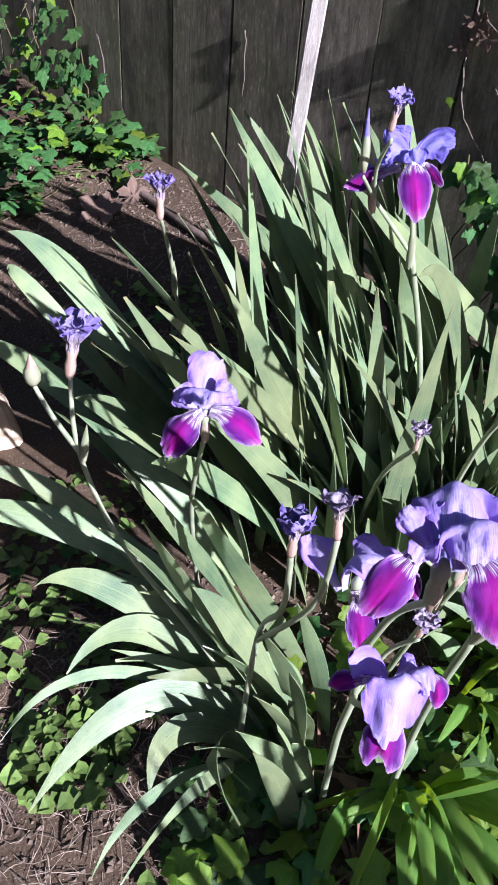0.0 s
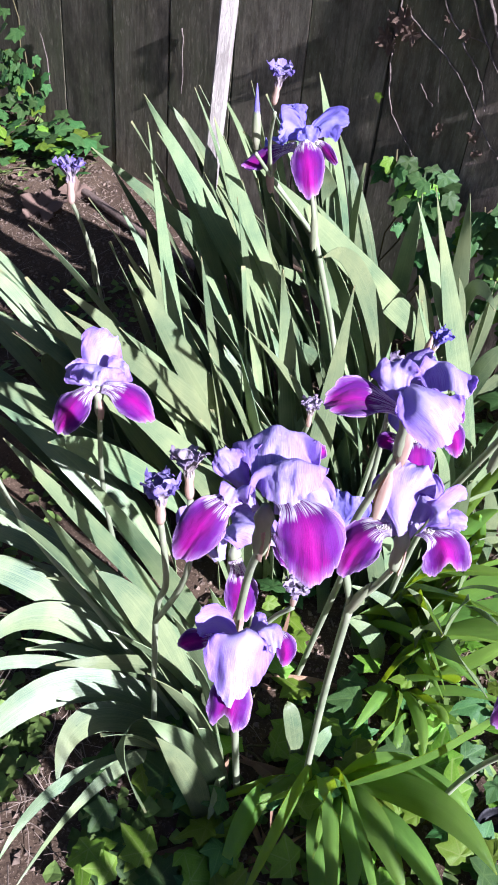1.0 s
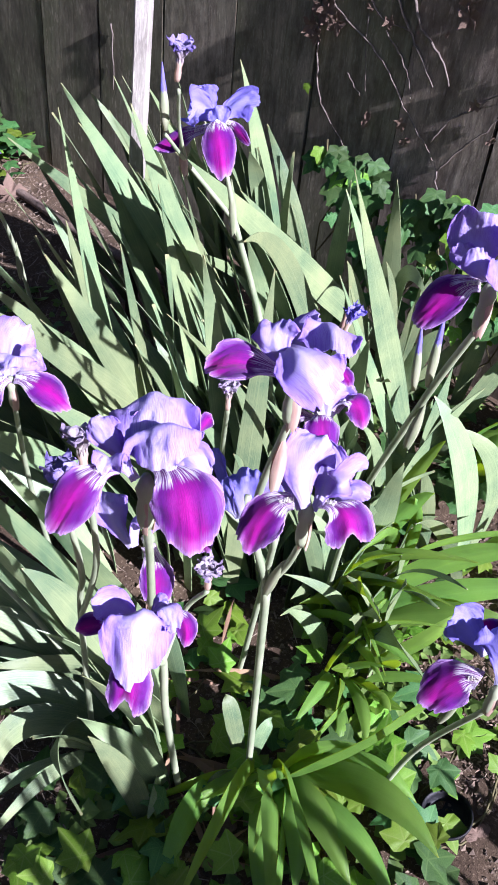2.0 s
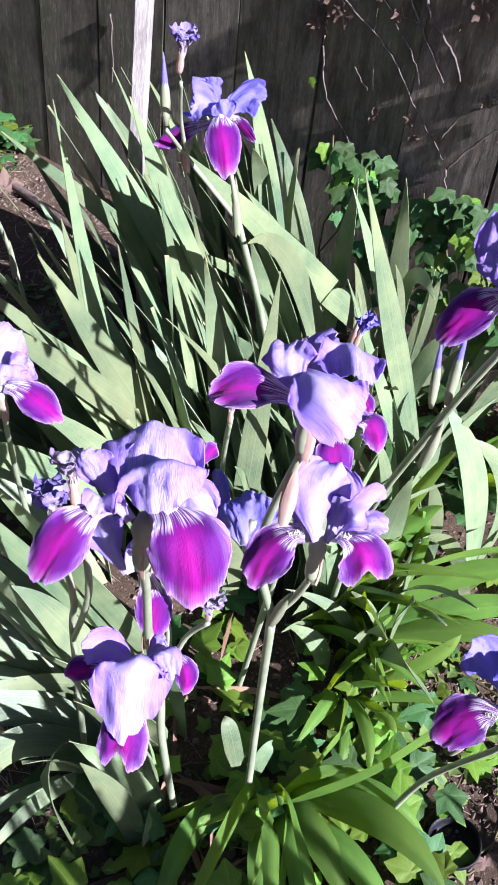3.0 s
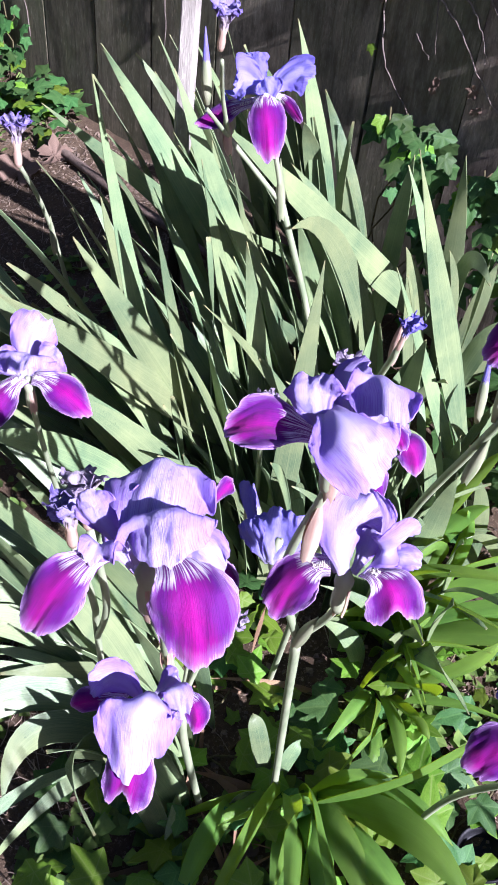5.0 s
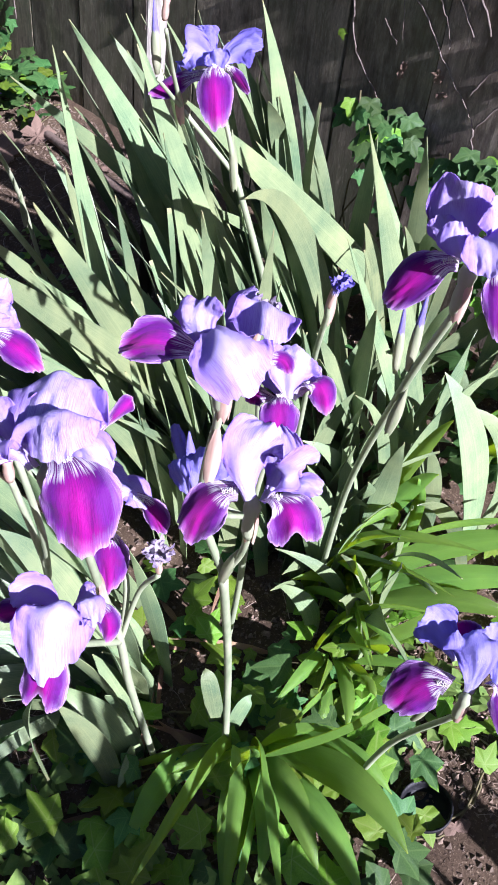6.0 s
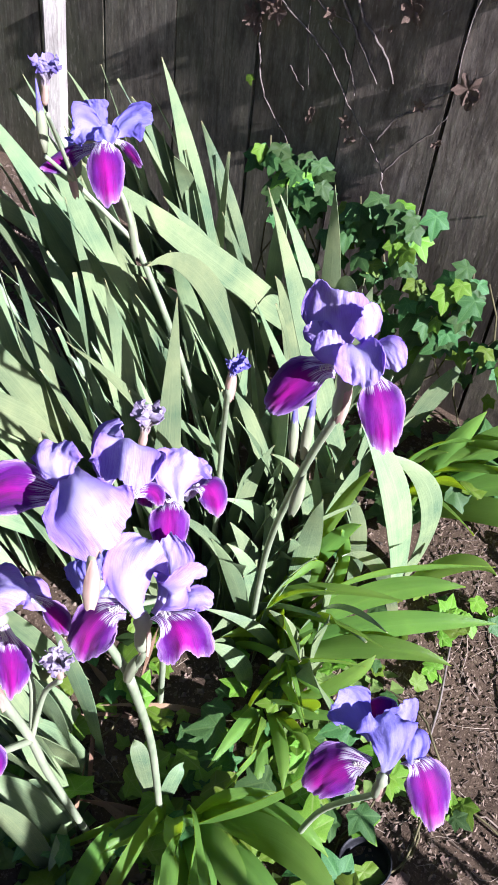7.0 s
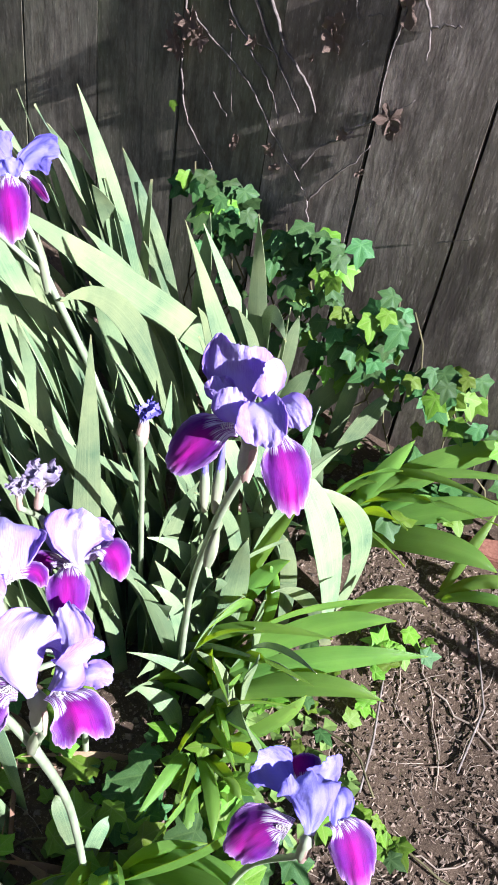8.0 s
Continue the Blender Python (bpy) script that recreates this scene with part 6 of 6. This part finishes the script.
for k, (x, y) in enumerate([(0.10, 1.06), (0.28, 0.98), (0.33, 1.05), (-0.05, 1.25), (0.05, 1.5), (0.2, 1.5), (-0.30, 0.62), (-0.02, 0.70), (-1.4, 1.5), (-1.55, 1.65), (-2.1, 1.55), (0.0, 0.85)]):
    dead_leaf("dry brown leaf scrap on the soil", on_soil(x, y, 0.01), (0.3 * math.sin(k * 2.1), 0.4 * math.cos(k * 3.3), 1), k * 1.1, 0.022 + 0.004 * (k % 4), 20 + k, k % 3 == 0)


def stick(label, pts, r, seed, wood=STICK_WOOD):
    o = Vector(pts[0])
    path = [Vector(p) - o for p in pts]
    fine = []
    for a, b in zip(path, path[1:]):
        for k in range(6):
            fine.append(a + (b - a) * k / 6 + Vector((0.003 * noise.noise((k, seed, 0)), 0.003 * noise.noise((k, seed, 4)), 0.003 * noise.noise((k, seed, 8)))))
    fine.append(path[-1])
    ob = part("stick", tube(fine, [r * (1 + 0.15 * noise.noise((i * 0.7, seed, 1))) for i in range(len(fine))], 8), wood)
    ob.location = o
    return tagged(ob, label, "stick")


stick("long grey-brown stick lying on the soil", [on_soil(-1.95, 1.64, 0.02), on_soil(-1.55, 1.60, 0.025), on_soil(-1.12, 1.60, 0.03)], 0.013, 1)
stick("dead twig lying across bare soil", [on_soil(0.20, 1.55, 0.008), on_soil(0.29, 1.42, 0.012), on_soil(0.31, 1.30, 0.008)], 0.0022, 2, VINE)
stick("dead twig lying across bare soil", [on_soil(0.12, 1.36, 0.008), on_soil(0.17, 1.25, 0.02), on_soil(0.20, 1.17, 0.008)], 0.0022, 3, VINE)


for k, (x, y, a, n) in enumerate([(0.09, 1.50, -0.9, 9), (0.14, 1.47, -1.1, 10), (0.20, 1.40, -0.7, 8), (0.27, 1.50, -1.3, 9), (0.22, 1.12, 0.1, 8)]):
    rr, pts = random.Random(60 + k), []
    for i in range(n):
        pts.append(on_soil(x, y, 0.002 + 0.003 * abs(math.sin(i * 1.1 + k))))
        a += rr.uniform(-0.75, 0.75)
        x, y = x + 0.030 * math.cos(a), y + 0.030 * math.sin(a)
    stick("thin pale root lying over the soil", pts, 0.0010 + 0.0006 * (k % 3), 30 + k, STRAW)


def litter(name, label, count, seed, areas, length, width, material, lift=0.006, bend=0.3):
    """Loose scraps strewn over the soil, joined in one mesh."""
    rng = random.Random(seed)
    verts, faces = [], []
    for k in range(count):
        x0, x1, y0, y1 = rng.choice(areas)
        x, y = rng.uniform(x0, x1), rng.uniform(y0, y1)
        if y > FENCE_Y - 0.02:
            continue
        a, L, w = rng.uniform(0, 6.28), rng.uniform(*length), rng.uniform(*width)
        tilt, h = rng.uniform(-0.35, 0.35), rng.uniform(0.001, lift)
        bendv = rng.uniform(-bend, bend)
        base = len(verts)
        segs = 4
        for i in range(segs):
            s = i / (segs - 1) - 0.5
            aa = a + bendv * s * 2
            px, py = x + L * s * math.cos(aa), y + L * s * math.sin(aa)
            pz = ground(px, py) + h + L * s * tilt * 0.4 + w * 0.3
            ww = w * (0.9 - 0.6 * abs(s))
            nx, ny = -math.sin(aa) * ww / 2, math.cos(aa) * ww / 2
            verts += [(px + nx, py + ny, pz), (px - nx, py - ny, pz), (px, py, pz + ww * 0.28)]
        for i in range(segs - 1):
            p, q = base + 3 * i, base + 3 * i + 3
            faces += [(p, p + 1, q + 1, q), (p + 1, p + 2, q + 2, q + 1), (p + 2, p, q, q + 2)]
        faces += [(base, base + 2, base + 1), (base + 3 * segs - 3, base + 3 * segs - 2, base + 3 * segs - 1)]
    me = bpy.data.meshes.new(name)
    me.from_pydata(verts, [], faces)
    me.materials.append(material)
    return tagged(new(name, me), label, name.replace("_", " "), kind="stuff")


NEAR = (-0.9, 0.6, 0.1, 1.75)
litter("straw", "dry straw and grass stems strewn on the soil", 650, 5, [NEAR, (-2.6, -0.9, 0.9, 1.8), (-2.4, -1.2, 1.2, 1.8), (-0.6, -0.2, 0.2, 0.6)], (0.02, 0.11), (0.0010, 0.0026), STRAW, 0.012)
litter("bark_mulch", "pale sunlit bark chips and straw crumbs on soil", 2400, 16, [(-0.05, 0.50, 1.02, 1.66)], (0.003, 0.011), (0.0015, 0.0060), MULCH, 0.003, 0.2)
litter("dry_stems", "thin dry stems and roots strewn on soil", 150, 17, [(-0.05, 0.50, 1.02, 1.66)], (0.02, 0.08), (0.0008, 0.0018), STRAW, 0.008, 0.7)
litter("dry_grass", "thin dry grass stems over shaded soil", 420, 18, [(-2.2, -1.0, 1.1, 1.78), (-0.75, -0.3, 0.25, 0.62)], (0.03, 0.10), (0.0012, 0.0026), STRAW, 0.012, 0.6)
litter("bark_scraps", "small brown bark and leaf scraps on the soil", 900, 6, [NEAR, (-2.6, -0.9, 0.9, 1.8)], (0.005, 0.020), (0.002, 0.006), CHIPS, 0.004, 0.25)


def crumbs(count, seed):
    rng = random.Random(seed)
    verts, faces = [], []
    for k in range(count):
        x, y = rng.uniform(-0.7, 0.6), rng.uniform(0.2, 1.75)
        if rng.random() < 0.4:
            x, y = rng.uniform(-2.4, -0.9), rng.uniform(0.9, 1.8)
        r = 0.0011 * 7.0 ** rng.random() ** 1.6
        b, z = len(verts), ground(x, y)
        for dx, dy, dz in ((1, 0, 0), (0, 1, 0), (-1, 0, 0), (0, -1, 0), (0, 0, 0.9), (0, 0, -0.6)):
            verts.append((x + r * (dx + rng.uniform(-0.3, 0.3)), y + r * (dy + rng.uniform(-0.3, 0.3)), z + r * (dz + rng.uniform(-0.2, 0.3))))
        for i in range(4):
            faces += [(b + i, b + (i + 1) % 4, b + 4), (b + (i + 1) % 4, b + i, b + 5)]
    me = bpy.data.meshes.new("soil_crumbs")
    me.from_pydata(verts, [], faces)
    me.materials.append(CHIPS)
    return tagged(new("soil_crumbs", me), "small crumbs of dark brown soil", "soil", kind="stuff")


crumbs(22000, 3)


def weeds(count, seed, areas):
    """Tiny creeping weed leaves close to the soil."""
    rng = random.Random(seed)
    verts, faces = [], []
    for k in range(count):
        cx, cy, cr = rng.choice(areas)
        a, r = rng.uniform(0, 6.28), cr * math.sqrt(rng.random())
        x, y = cx + r * math.cos(a), cy + r * math.sin(a)
        if y > FENCE_Y - 0.02:
            continue
        z = ground(x, y) + rng.uniform(0.004, 0.028)
        s, h = rng.uniform(0.007, 0.018), rng.uniform(0, 6.28)
        tx, ty = rng.uniform(-0.5, 0.5), rng.uniform(-0.5, 0.5)
        b = len(verts)
        verts.append((x, y, z))
        for i in range(7):
            q = h + i * 6.283 / 7
            rr = s * (1 + 0.25 * math.sin(3 * q))
            dx, dy = rr * math.cos(q), rr * math.sin(q)
            verts.append((x + dx, y + dy, z + dx * tx + dy * ty + 0.2 * s))
        verts.append((x, y, z - 0.0015))
        for i in range(7):
            faces += [(b, b + 1 + i, b + 1 + (i + 1) % 7), (b + 8, b + 1 + (i + 1) % 7, b + 1 + i)]
    me = bpy.data.meshes.new("weeds")
    me.from_pydata(verts, [], faces)
    me.materials.append(WEED)
    return tagged(new("weeds", me), "low creeping weeds with tiny round leaves", "weeds", kind="stuff")


weeds(1100, 2, [(-0.46, 0.42, 0.10), (-0.6, 0.5, 0.2), (-0.85, 0.7, 0.2), (-1.3, 1.2, 0.25), (-2.3, 1.55, 0.3), (0.05, 0.75, 0.2), (0.05, 1.1, 0.15), (-0.3, 1.65, 0.25), (-0.1, 0.5, 0.15)])


def nursery_pot():
    """A small black plastic pot sunk into the soil."""
    bm = bmesh.new()
    prof = [(0.030, -0.03), (0.038, 0.056), (0.042, 0.056), (0.042, 0.062), (0.039, 0.062), (0.037, 0.052), (0.034, 0.034), (0.001, 0.032)]
    rings = [[bm.verts.new((r * math.cos(k * math.pi / 14), r * math.sin(k * math.pi / 14), z)) for k in range(28)] for r, z in prof]
    for a, b in zip(rings, rings[1:]):
        for k in range(28):
            bm.faces.new((a[k], a[(k + 1) % 28], b[(k + 1) % 28], b[k]))
    bm.faces.new(rings[0][::-1])
    bm.faces.new(rings[-1])
    ob = part("plant_pot", bm, POT)
    ob.location = on_soil(0.238, 0.968, -0.028)
    ob.rotation_euler = (0.1, -0.15, 0)
    return tagged(ob, "small black plastic pot sunk in the soil", "pot")


nursery_pot()


def wooden_post():
    """A pale pine post with a rounded foot at the edge of the bed."""
    rng = random.Random(2)
    base = Vector(on_soil(-1.241, 0.746, -0.004))
    top = thing("wooden_post", "pale pine post with rounded worn corners", "post", base)
    body = part("post", bar_mesh(0.72, 0.10, 0.06, 0.0, rng, 0.012), PALE_WOOD, top, smooth=False)
    lean = Vector((0, 0, 1)).rotation_difference(Vector((-0.14, -0.16, 1)).normalized()).to_matrix().to_4x4()
    body.matrix_basis = lean @ Matrix.Rotation(radians(65), 4, "Z")
    return top


wooden_post()


def brick_fragment(label, at, size, turn, seed):
    """A broken, worn brick end that sticks out of the soil."""
    rng = random.Random(seed)
    bm = bmesh.new()
    bmesh.ops.create_cube(bm, size=1.0)
    for v in bm.verts:
        v.co = Vector((v.co.x * size[0], v.co.y * size[1], v.co.z * size[2]))
        v.co += Vector([rng.uniform(-0.005, 0.005) for _ in range(3)])
    bmesh.ops.bevel(bm, geom=list(bm.edges), offset=0.005, segments=2, affect='EDGES')
    bmesh.ops.subdivide_edges(bm, edges=list(bm.edges), cuts=1, use_grid_fill=True)
    for v in bm.verts:
        v.co += Vector([rng.uniform(-0.0009, 0.0009) for _ in range(3)])
    ob = new("brick_fragment", mesh_of("brick_fragment", bm, BRICK_RED, smooth=False))
    ob.matrix_world = pose(at[0], at[1], at[2], 7, -5, turn)
    tagged(ob, label, "brick")
    return ob


BRICK_RED = plain_noise("worn_brick", (0.19, 0.075, 0.045), (0.33, 0.15, 0.095), scale=160.0, rough=0.92)
brick_fragment("reddish brown broken brick half buried in soil", (0.14, 1.71, ground(0.14, 1.71) + 0.008), (0.09, 0.055, 0.045), 24, 71)
